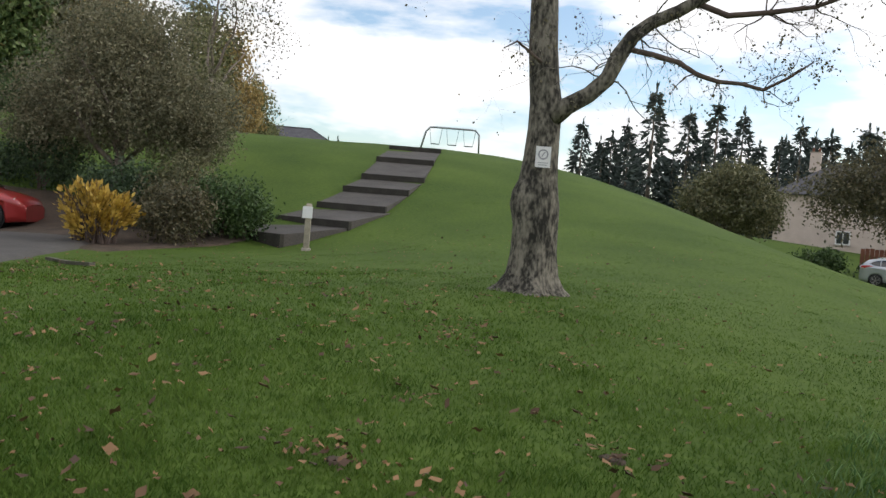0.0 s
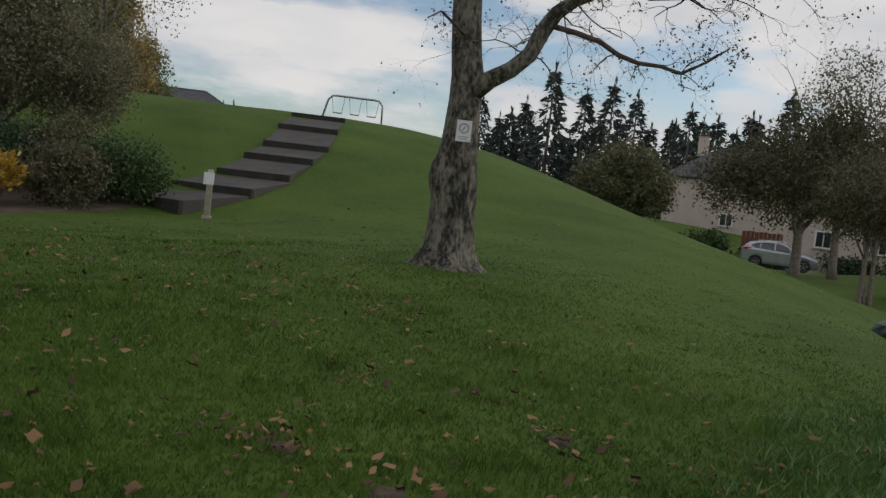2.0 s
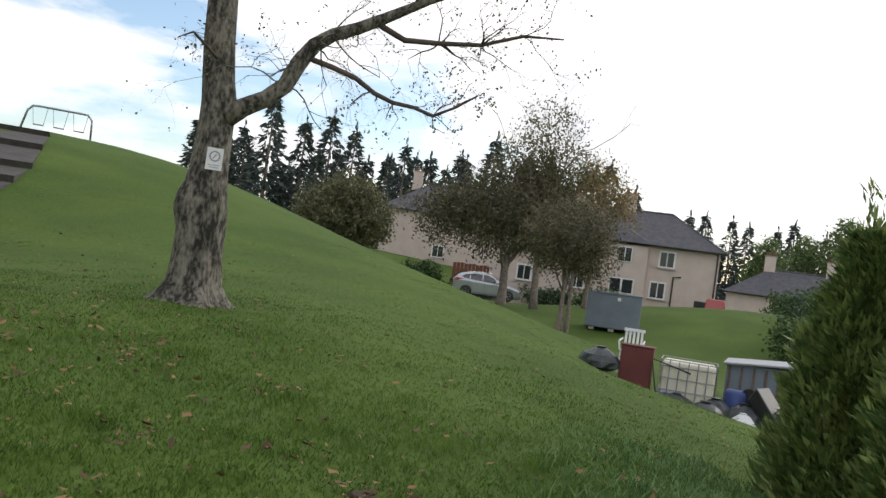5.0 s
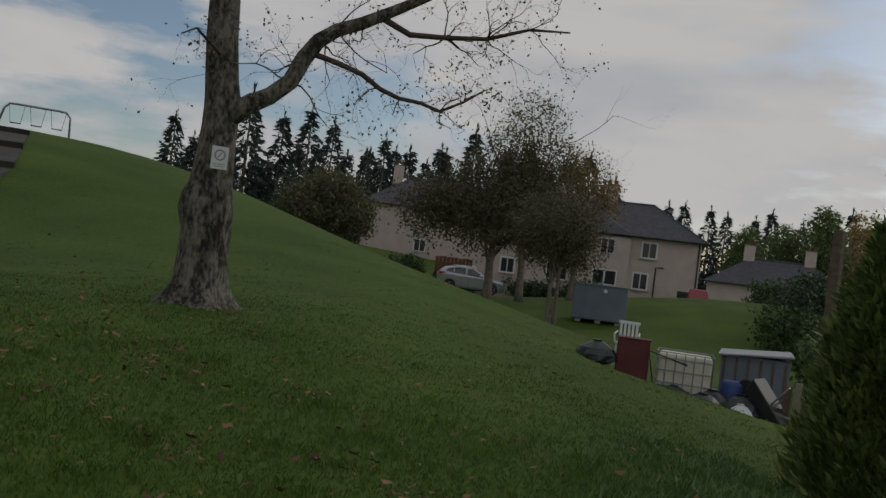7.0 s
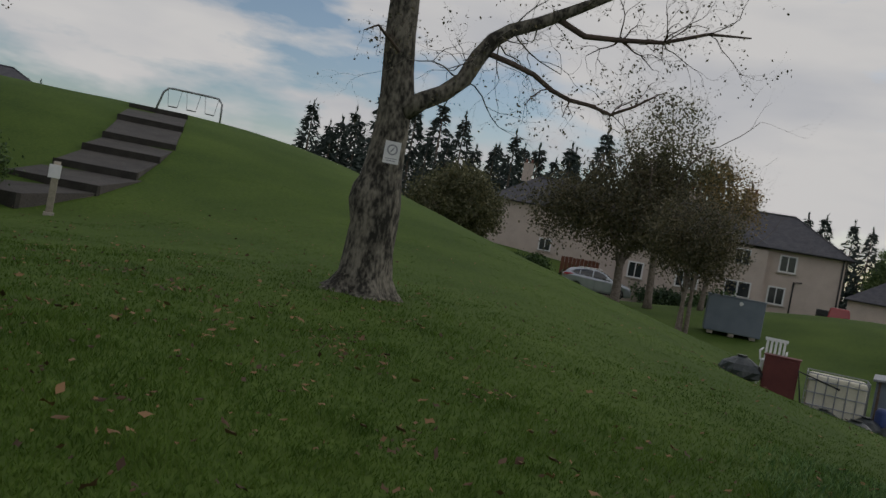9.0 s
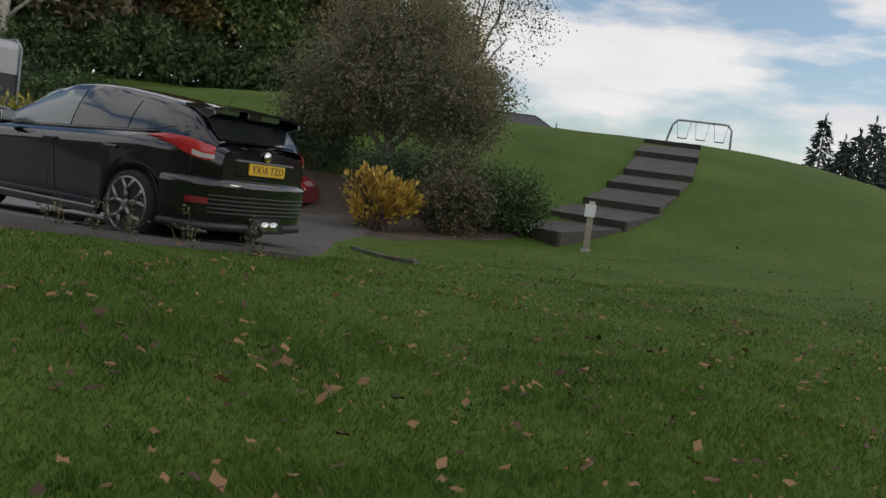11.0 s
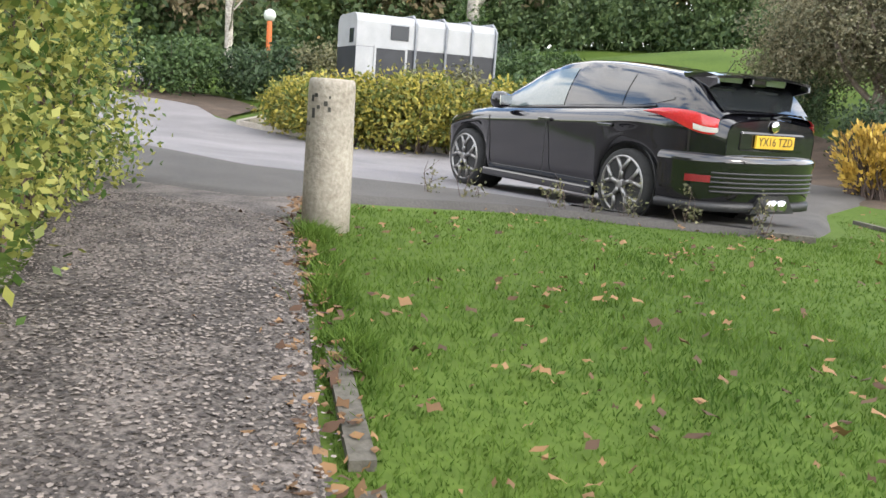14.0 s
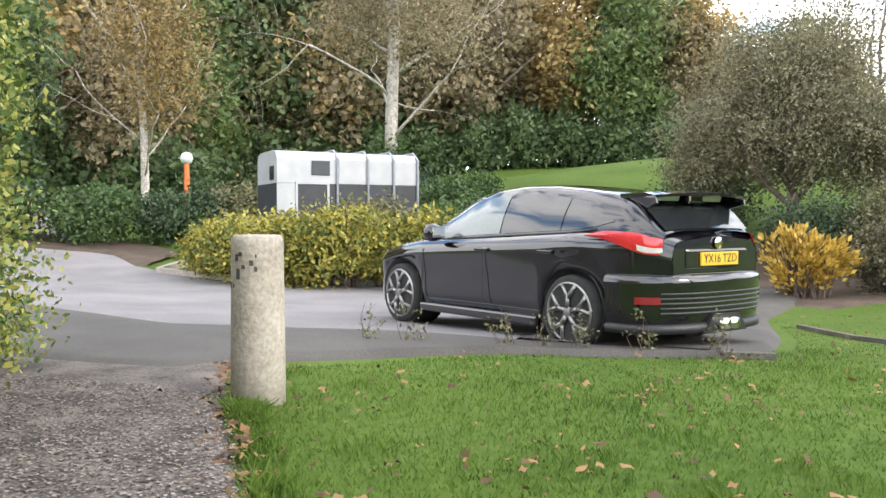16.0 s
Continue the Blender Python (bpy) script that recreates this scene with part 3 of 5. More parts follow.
# ---- steps up the bank ----
STEPS = [(-4.95, 18.74), (-3.88, 20.58), (-3.3, 22.45), (-3.06, 24.64), (-2.88, 26.49), (-2.98, 29.42), (-3.15, 32.93), (-3.5, 36.5)]
stair = thing("stairs", "long weathered concrete steps climbing the grassy bank", "stairs", (0, 0, 0), kind="structure")
for i in range(len(STEPS) - 1):
    a, b = Vector(STEPS[i]), Vector(STEPS[i + 1])
    w = 1.15 if i < 2 else 1.0
    da = (Vector(STEPS[i + 1]) - Vector(STEPS[max(i - 1, 0)])).normalized()
    db = (Vector(STEPS[min(i + 2, len(STEPS) - 1)]) - a).normalized()
    sa, sb = Vector((da.y, -da.x)) * w, Vector((db.y, -db.x)) * w
    za, zb = gz(*a) + 0.16, gz(*b) + 0.0
    g = Geo()
    top = [(*(a - sa), za), (*(a + sa), za), (*(b + sb), zb), (*(b - sb), zb)]
    low = [(p[0], p[1], p[2] - 0.6) for p in top]
    g.add(top + low, [(0, 1, 2, 3), (1, 5, 6, 2), (3, 2, 6, 7), (0, 3, 7, 4)])
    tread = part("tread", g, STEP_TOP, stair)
    n2 = da * 0.06
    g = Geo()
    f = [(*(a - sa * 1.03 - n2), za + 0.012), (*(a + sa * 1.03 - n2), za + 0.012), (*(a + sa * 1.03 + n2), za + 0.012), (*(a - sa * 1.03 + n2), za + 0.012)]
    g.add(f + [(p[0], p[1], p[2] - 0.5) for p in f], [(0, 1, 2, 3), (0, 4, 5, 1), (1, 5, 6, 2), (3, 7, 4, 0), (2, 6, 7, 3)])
    part("riser", g, STEP_FRONT, stair, "dark step edge", clean=True)

# ---- waymark post ----
pz = gz(-3.3, 17.95)
wp = thing("marker_post", "short weathered wooden marker post with a pale plate, standing in grass", "post", (-3.3, 17.95, pz), 10)
g = Geo().box((0, 0, 0.48), (0.13, 0.13, 0.96)).add([(-0.065, -0.065, 0.96), (0.065, -0.065, 0.96), (0.065, 0.065, 1.06), (-0.065, 0.065, 1.06)], [(0, 1, 2, 3)])
part("post", g, OLD_WOOD, wp, bevel=0.012)
part("plate", Geo().box((-0.02, -0.075, 0.86), (0.22, 0.02, 0.26)), PAPER, wp, "pale square plate", bevel=0.004)
part("foot", Geo().box((0, 0, 0.02), (0.2, 0.2, 0.08)), CONCRETE, wp, bevel=0.01)

# ---- trees ----


def limb(geo, p, d, length, r, rng, depth, tips, n=6, bend=0.25, up=0.12, split=3, thin=0.62):
    """A limb that bends, tapers and forks; collects the ends of its twigs."""
    pts, rad = [Vector(p)], [r]
    d = Vector(d).normalized()
    seg = 5
    for i in range(seg):
        d = (d + Vector((rng.uniform(-bend, bend), rng.uniform(-bend, bend), rng.uniform(-bend, bend) + up))).normalized()
        pts.append(pts[-1] + d * length / seg)
        rad.append(r * (1 - 0.55 * (i + 1) / seg))
    geo.tube(pts, rad, n)
    if depth == 0:
        tips.append((pts[-1], d))
        tips.append((pts[3], d))
        return
    for k in range(split):
        i = rng.randint(2, seg) if k else seg
        side = Vector((rng.uniform(-1, 1), rng.uniform(-1, 1), rng.uniform(-0.5, 0.8))).normalized()
        limb(geo, pts[i], d * 0.7 + side * 0.75, length * thin * rng.uniform(0.75, 1.2), rad[i] * 0.66, rng, depth - 1, tips, max(3, n - 1), bend, up, split, thin)


def tree(name, label, loc, tall, r, blobs, nleaf, size, leaf_mat, bark=BARK, seed=1, bare=3, fork=0.35, clump=0.25, twigs=18, group="", stems=1, shell=0.3, droop=0.2):
    rng, rr = random.Random(seed), np.random.RandomState(seed)
    t = thing(name, label, "tree", (loc[0], loc[1], gz(loc[0], loc[1]) - 0.1 if len(loc) < 3 else loc[2]), group=group)
    tips, g = [], Geo()
    for k in range(stems):
        lean = Vector((rng.uniform(-0.18, 0.18), rng.uniform(-0.18, 0.18), 1)) if stems > 1 else Vector((rng.uniform(-0.05, 0.05), rng.uniform(-0.05, 0.05), 1))
        base = Vector((rng.uniform(-0.3, 0.3), rng.uniform(-0.3, 0.3), 0)) if stems > 1 else Vector((0, 0, 0))
        pts = [base + lean * tall * fork * f + Vector((rng.uniform(-1, 1), rng.uniform(-1, 1), 0)) * r * 0.5 * f for f in (0, 0.12, 0.4, 0.7, 1)]
        g.tube(pts, [r * 1.35, r, r * 0.88, r * 0.78, r * 0.68], 9)
        if fork > 0.6:
            for j in range(9):
                a = 2.4 * j + rng.uniform(-0.4, 0.4)
                f = 0.22 + 0.085 * j
                q = base + lean * tall * fork * f
                limb(g, q, (math.cos(a), math.sin(a), 0.75), tall * 0.36 * (1.1 - f * 0.6), r * 0.26, rng, bare, tips, 5, 0.25, 0.05, 2, 0.66)
        for j in range(5):
            a = 6.283 * j / 5 + rng.uniform(-0.4, 0.4)
            limb(g, pts[-1 - (j % 2)], (math.cos(a) * 0.75, math.sin(a) * 0.75, 1.0), tall * 0.34, r * 0.45, rng, bare, tips, 5, 0.25, 0.08, 2, 0.66)
    part("trunk", g, bark, t, smooth=True)
    pts = cloud_points(rr, blobs, nleaf, shell, clump, twigs)
    part("crown", leaves("crown", pts, size, leaf_mat, rr, droop=droop), None, t)
    return t


# the old tree with the notice
TX, TY = 1.75, 9.78
tz = gz(TX, TY) - 0.01
old = thing("tree", "old pale-barked tree with a flared swollen trunk, almost bare, in grass", "tree", (TX, TY, tz))
rng = random.Random(11)
g = Geo()
rings = []
for z, r, ox in ((-0.15, 0.62, -0.10), (0.0, 0.47, -0.10), (0.08, 0.385, -0.08), (0.22, 0.315, -0.06), (0.5, 0.282, -0.055), (0.8, 0.276, -0.055), (1.05, 0.285, -0.07), (1.22, 0.265, -0.07), (1.36, 0.24, -0.065), (1.6, 0.215, -0.06),
                 (2.0, 0.195, -0.05), (2.3, 0.20, -0.05), (2.55, 0.185, -0.09), (3.0, 0.175, -0.14), (3.6, 0.165, -0.17), (4.4, 0.14, -0.16), (5.4, 0.11, -0.1), (6.6, 0.07, 0.0)):
    ring = []
    for k in range(28):
        a = 6.2832 * k / 28
        lobe = 1 + (0.16 * math.cos(5 * a + 0.6) * max(0, 1 - z / 0.45)) + 0.022 * math.cos(3 * a + z * 0.5) + rng.uniform(-0.022, 0.022)
        if 0.85 < z < 1.3:
            lobe += 0.13 * max(0, math.cos(a - 3.3)) ** 2
        ring.append((ox + r * lobe * math.cos(a), r * lobe * math.sin(a), z))
    rings.append(ring)
g.loft(rings, closed=True, caps=True)
OLD_BARK = mat("old_bark", (0.020, 0.018, 0.013), (0.215, 0.195, 0.155), 7.0, 0.92, bump=1.0, fine=26, span=(0.42, 0.61), stretch=0.45)
part("trunk", g, OLD_BARK, old, smooth=True)


def wander(path, radii, name, depth, seed, count, reach):
    """A limb along a given line, with twigs that fork from it."""
    rng2 = random.Random(seed)
    gg, tp = Geo(), []
    gg.tube([Vector(q) - Vector((TX, TY, tz)) for q in path], radii, 9)
    for _ in range(count):
        i = rng2.randint(len(path) // 3, len(path) - 1)
        q = Vector(path[i]) - Vector((TX, TY, tz))
        d = (rng2.uniform(-0.4, 1.0), rng2.uniform(-0.9, 0.9), rng2.uniform(-0.7, 0.9))
        limb(gg, q, d, reach * rng2.uniform(0.5, 1.2), min(radii[i] * 0.4, 0.013), rng2, depth, tp, 3, 0.42, -0.03, 3, 0.68)
    part(name, gg, OLD_BARK if radii[0] > 0.1 else TWIG, old, smooth=True)
    return tp


ends = wander([(1.78, 9.72, 2.36), (1.97, 9.68, 2.52), (2.2, 9.66, 2.66), (2.4, 9.64, 2.86), (2.52, 9.63, 3.15), (2.66, 9.62, 3.38), (2.85, 9.6, 3.54), (3.14, 9.56, 3.68), (3.5, 9.5, 3.9), (3.9, 9.4, 4.15), (4.4, 9.3, 4.4)],
              [0.13, 0.11, 0.10, 0.098, 0.10, 0.09, 0.08, 0.075, 0.065, 0.05, 0.03], "limb", 3, 3, 17, 0.75)
ends += wander([(2.62, 9.62, 3.22), (2.9, 9.6, 3.17), (3.19, 9.55, 3.09), (3.42, 9.5, 2.95), (3.65, 9.47, 2.88), (3.9, 9.4, 2.86), (4.14, 9.36, 2.8), (4.4, 9.3, 2.95), (4.62, 9.23, 3.12)],
               [0.035, 0.034, 0.032, 0.03, 0.027, 0.024, 0.021, 0.016, 0.01], "branch", 3, 5, 13, 0.42)
ends += wander([(3.3, 9.55, 3.8), (3.7, 9.5, 3.65), (4.1, 9.4, 3.68), (4.6, 9.3, 3.75), (5.1, 9.2, 3.95), (5.6, 9.1, 4.0)], [0.04, 0.036, 0.032, 0.026, 0.02, 0.01], "branch", 3, 8, 15, 0.6)
ends += wander([(1.6, 9.6, 3.0), (1.45, 9.5, 3.1), (1.3, 9.45, 3.2), (1.15, 9.4, 3.1)], [0.022, 0.018, 0.013, 0.006], "branch", 2, 9, 9, 0.4)
ends += wander([(1.6, 9.65, 4.4), (1.2, 9.5, 4.8), (0.7, 9.3, 4.9), (0.2, 9.1, 4.7)], [0.06, 0.05, 0.035, 0.015], "branch", 3, 12, 10, 0.7)
ends += wander([(1.7, 9.65, 5.2), (2.4, 9.4, 5.6), (3.2, 9.2, 5.7), (4.2, 9.0, 5.4), (5.0, 8.9, 4.9)], [0.08, 0.07, 0.05, 0.03, 0.012], "branch", 3, 13, 14, 0.8)
rr = np.random.RandomState(5)
few = np.array([tuple(e[0]) for e in ends])
few = few[rr.choice(len(few), min(2200, len(few)), replace=False)]
part("crown", leaves("crown", few, 0.036, BROWN_LEAF, rr, 0.7, 0.5), None, old, "few withered brown leaves")
nt = thing("notice", "white paper notice with a grey ring, fixed to the trunk", "notice", (1.72, TY - 0.235, 1.87), -3)
part("sheet", Geo().box((0, 0, 0), (0.18, 0.012, 0.25)), PAPER, nt)
g = Geo()
ring = [[(r * math.cos(6.2832 * k / 20), -0.008, 0.03 + r * math.sin(6.2832 * k / 20)) for k in range(21)] for r in (0.045, 0.062)]
g.loft(ring).box((0, -0.008, -0.07), (0.13, 0.003, 0.008)).box((0, -0.008, -0.095), (0.1, 0.003, 0.008)).box((0.0, -0.008, 0.03), (0.012, 0.003, 0.07), m=Matrix.Rotation(0.6, 3, "Y"))
part("print", g, INK, nt, clean=True)

# ---- swings on the crest ----


def swing_frame(name, label, loc, rz, wide, tall, material, seats, lean=0.35):
    t = thing(name, label, "swing", (*loc, gz(*loc) - 0.05), rz)
    g = Geo().tube([(-wide / 2 - 0.35, 0, 0), (-wide / 2 - 0.08, 0, tall - 0.25), (-wide / 2 + 0.12, 0, tall - 0.02), (-wide / 2 + 0.4, 0, tall), (wide / 2 - 0.4, 0, tall), (wide / 2 - 0.12, 0, tall - 0.02), (wide / 2 + 0.08, 0, tall - 0.25), (wide / 2 + 0.12, 0, 0)], [0.05] * 8, 8)
    part("frame", g, material, t, smooth=True)
    if lean:
        for sx in (-1, 1):
            part("leg", Geo().tube([(sx * wide / 2, 0, tall - 0.1), (sx * (wide / 2 + 0.15), 0.9, 0)], [0.045, 0.045], 8), material, t)
    for k in range(seats):
        x = -wide / 2 + wide * (k + 0.5) / seats
        part("seat", Geo().box((x, 0, 0.52), (0.45, 0.18, 0.04)), BLACK_PLASTIC, t, bevel=0.01)
        for s in (-1, 1):
            part("chain", Geo().tube([(x + s * 0.21, 0, 0.54), (x + s * 0.33, 0, tall)], [0.012, 0.012], 5), STEEL, t)
    return t


swing_frame("swing_set", "grey tubular steel swing frame with hanging seats", (-2.75, 43.3), 4, 2.6, 1.38, STEEL, 3, 0)
rsw = swing_frame("swing_set", "small red-legged swing frame on distant grass", (-44.2, 43.4), 20, 2.2, 1.9, RED_STEEL, 1, 0.5)

# ---- shrubs ----


def shrub(name, label, loc, blobs, n, size, material, seed, stems=14, clump=0.12, twigs=22, group="", shell=0.35, droop=0.0, category="shrub", spiky=None, thick=1.0):
    rr2, rng2 = np.random.RandomState(seed), random.Random(seed)
    z0 = gz(*loc)
    t = thing(name, label, category, (*loc, z0), group=group)
    g = Geo()
    for k in range(stems):
        b = rng2.choice(blobs)
        tip = Vector((b[0] + rng2.uniform(-0.6, 0.6) * b[3], b[1] + rng2.uniform(-0.6, 0.6) * b[4], b[2] + rng2.uniform(0.1, 0.85) * b[5]))
        root = Vector((b[0] * 0.8 + rng2.uniform(-0.12, 0.12), b[1] * 0.8 + rng2.uniform(-0.12, 0.12), -0.08))
        mid = (root + tip) / 2 + Vector((rng2.uniform(-0.1, 0.1), rng2.uniform(-0.1, 0.1), 0.1))
        g.tube([root, mid, tip], [0.022 * thick, 0.014 * thick, 0.004 * thick], 5)
    tagged(part("twiggery", g, TWIG, t), kind="stuff")
    pts = cloud_points(rr2, blobs, n, shell, clump, twigs)
    pts[:, 2] = np.maximum(pts[:, 2], 0.02)
    al = None
    if spiky is not None:
        al = pts - np.array(spiky)
        al /= np.linalg.norm(al, axis=1)[:, None]
    part("leaves", leaves("leaves", pts, size, material, rr2, droop=droop, along=al), None, t)
    return t


shrub("shrub", "bright yellow-leaved shrub with arching twigs", (-7.3, 16.0), [(0, 0, 0.55, 0.66, 0.55, 0.5), (-0.3, 0, 0.85, 0.5, 0.4, 0.5), (0.4, 0, 0.7, 0.5, 0.4, 0.45), (0.05, 0, 1.0, 0.3, 0.3, 0.4)], 2300, 0.12, YELLOW_LEAF, 21, 60, 0.06, 20, spiky=(0, 0, 0.1))
BANK = "shrubs on the bank"
shrub("shrub", "dull olive and brown shrub beside the yellow one", (-6.1, 17.0), [(0, 0, 0.6, 0.85, 0.7, 0.65), (0.3, 0.1, 0.85, 0.6, 0.5, 0.45)], 8000, 0.075, BROWN_LEAF, 22, group=BANK)
shrub("shrub", "dense dark green shrub beside the steps", (-5.35, 18.3), [(0, 0, 0.75, 0.9, 0.7, 0.75), (0.55, 0.2, 0.65, 0.55, 0.5, 0.6), (-0.5, 0, 0.7, 0.6, 0.6, 0.65)], 9500, 0.085, GREEN_LEAF, 23, group=BANK)
shrub("shrub", "dark green shrub below the round-crowned tree", (-8.0, 18.7), [(0, 0, 0.8, 1.3, 0.9, 0.8), (-0.7, 0.5, 0.7, 0.9, 0.8, 0.7)], 9000, 0.085, DARK_LEAF, 24, group=BANK)
shrub("shrub", "dark green low shrub behind the parked cars", (-11.6, 21.3), [(0, 0, 0.8, 1.5, 0.9, 0.85), (-1.5, 0.3, 0.6, 1.0, 0.8, 0.7)], 8000, 0.09, DARK_LEAF, 25, group=BANK)
shrub("shrub", "green shrub with reddish tips on the bank", (-6.6, 18.8), [(0, 0, 0.9, 1.0, 0.8, 0.85)], 7500, 0.08, OLIVE_LEAF, 26, group=BANK)
tree("tree", "round-crowned thorn tree with dense dull green twigs on the bank", (-9.4, 21.3), 5.6, 0.19,
     [(0, 0, 3.0, 2.9, 2.4, 1.9), (-1.5, 0, 2.5, 2.0, 1.7, 1.6), (1.5, 0, 2.4, 1.9, 1.7, 1.5), (0.0, 0, 4.5, 2.2, 1.8, 1.2), (2.0, 0.2, 1.9, 1.1, 1.0, 1.0), (-2.5, 0, 1.9, 1.1, 1.0, 0.9)], 80000, 0.085, THORN_LEAF, seed=31, fork=0.22, clump=0.16, twigs=26, shell=0.25)
tree("tree", "thin tree with sparse leaves behind the thorn", (-8.9, 26.0), 8.0, 0.12, [(0, 0, 5.7, 2.1, 2.0, 2.1), (1.3, 0, 4.3, 1.2, 1.2, 1.3)], 4500, 0.09, BROWN_LEAF, seed=32, bare=4, twigs=12)

# ---- bollard ----
bz = gz(-5.69, 3.44)
bo = thing("bollard", "stout worn concrete bollard with dark stains, at the path's end", "bollard", (-5.69, 3.44, bz - 0.06), 20)
prof = [(0.155, -0.1), (0.153, 0.3), (0.148, 0.7), (0.146, 0.95), (0.142, 0.99), (0.13, 1.005), (0.01, 1.008)]
part("shaft", Geo().lathe((0, 0, 0), prof, 28), CONCRETE, bo, smooth=True)
rng = random.Random(2)
for k in range(9):
    a, z = radians(-95 + rng.uniform(-40, 40)), rng.uniform(0.72, 0.9)
    w, h = rng.uniform(0.008, 0.03), rng.uniform(0.015, 0.06)
    part("chip", Geo().box((0.147 * math.cos(a), 0.147 * math.sin(a), z), (0.006, w, h), a), STAIN, bo, "dark stain")

# ---- cars ----


REFLECTOR = mat("red_reflector", (0.16, 0.008, 0.01), (0.22, 0.012, 0.015), 6, 0.25, bump=0)


def car(name, label, m, paint, length=4.36, width=1.82, tall=1.48, plate_text="", detail=True, suv=False):
    """A five-door hatchback. Forward is +x, left is +y, wheels on z = 0."""
    t = tagged(new(name), label, "car")
    t.matrix_basis = m
    W, R = width / 2, 0.335
    ax = (1.36, -1.29)
    sx, sz = length / 4.36, tall / 1.48
    body = Geo()
    xs = [float(v) for v in np.linspace(-2.17, 2.17, 121)]

    def ease(x, px, pz):
        """Interpolates softly between the given stations."""
        return float(np.mean(np.interp([x - 0.07, x - 0.035, x, x + 0.035, x + 0.07], px, pz)))

    def shoulder(x):
        return ease(x, [-2.17, -2.10, -1.9, -1.4, -0.5, 0.3, 1.0, 1.5, 1.95, 2.12, 2.17], [0.95, 1.01, 1.05, 1.05, 1.01, 0.975, 0.94, 0.88, 0.78, 0.66, 0.55]) * sz

    def half(x):
        return W * ease(x, [-2.17, -2.1, -2.0, -1.85, -1.65, -1.3, 0, 1.3, 1.8, 2.05, 2.17], [0.62, 0.74, 0.83, 0.905, 0.955, 1.0, 0.985, 0.99, 0.92, 0.78, 0.6])

    def arch(x):
        z = 0.20 + 0.05 * max(0, abs(x) - 1.8) / 0.37
        for a in ax:
            if abs(x - a) < 0.385:
                z = max(z, R + math.sqrt(0.385 ** 2 - (x - a) ** 2))
        return min(z, 0.74)

    for s in (1, -1):
        rings = []
        for x in xs:
            w, zs, zb = half(x), shoulder(x), arch(x)
            flare = 0.03 * max(0, 1 - min(abs(x - ax[0]), abs(x - ax[1])) / 0.5)
            rings.append([(x * sx, s * y, z) for y, z in ((w * 0.55, zb), (w * 0.94 + flare, zb), (w * 0.962 + flare, zb + 0.25 * (zs - zb)), (w * 0.975 + flare * 0.4, zb + 0.5 * (zs - zb)), (w * 0.995, zs - 0.17), (w * 1.0, zs - 0.13), (w * 0.985, zs - 0.08), (w * 0.94, zs - 0.025), (w * 0.86, zs), (w * 0.45, zs + 0.035), (0, zs + 0.05))])
        body.loft(rings)
    for x, s in ((xs[0], 1), (xs[-1], -1)):
        w, zs = half(x), shoulder(x)
        body.add([(x * sx, y, z) for y, z in ((-w * 0.94, 0.24), (w * 0.94, 0.24), (w * 0.985, zs - 0.08), (w * 0.86, zs), (0, zs + 0.05), (-w * 0.86, zs), (-w * 0.985, zs - 0.08))], [tuple(range(7))])
    part("body", body, paint, t, smooth=True, clean=True)

    def roof_z(x):
        return ease(x, [-2.12, -2.0, -1.88, -1.76, -1.5, -1.1, -0.7, -0.35, 0.0, 0.35, 0.75, 1.12], [1.01, 1.13, 1.25, 1.335, 1.39, 1.44, 1.475, 1.485, 1.46, 1.36, 1.15, 0.94]) * sz

    cabin = Geo()
    cx = [float(v) for v in np.linspace(-2.10, 1.22, 84)]

    def side(x, f):
        """A point up the cabin side: f 0 at the belt, 1 at the roof rail."""
        zb, zt = shoulder(x) - 0.02, roof_z(x) - 0.035
        wb = W / 0.91 * ease(x, [-2.1, -2.0, -1.8, -1.4, -0.8, 0.4, 0.9, 1.25], [0.60, 0.675, 0.745, 0.79, 0.815, 0.815, 0.79, 0.72])
        wt = W / 0.91 * ease(x, [-2.1, -1.8, -1.4, -0.6, 0.2, 0.6, 1.25], [0.50, 0.53, 0.56, 0.60, 0.60, 0.58, 0.60])
        k = min(1, max(0.0, (zt - zb) / (0.42 * sz)))
        return Vector((x * sx, wb + (wt - wb) * f * k + 0.03 * math.sin(math.pi * f) * k, zb + (zt - zb) * f))

    for s in (1, -1):
        rings = []
        for x in cx:
            p1 = side(x, 1)
            zt = roof_z(x)
            rings.append([(q[0], s * q[1], q[2]) for q in (*(side(x, f) for f in (0, 0.2, 0.4, 0.6, 0.8, 1)), (p1.x, p1.y * 0.95, zt - 0.014), (p1.x, p1.y * 0.84, zt), (p1.x, p1.y * 0.5, zt + 0.012), (p1.x, 0, zt + 0.018))])
        cabin.loft(rings)
    part("cabin", cabin, paint, t, smooth=True, clean=True)

    def glass(name2, px, low, high, s, material):
        """A curved pane on the cabin side between a lower and an upper line."""
        g = Geo().loft([[(q.x, s * (q.y + 0.006), q.z) for q in (side(x, a + (b - a) * k / 5) for k in range(6))]
                        for x in np.linspace(px[0], px[-1], 14) for a, b in [(float(np.interp(x, px, low)), float(np.interp(x, px, high)))]])
        return part(name2, g, material, t, smooth=True, clean=True)

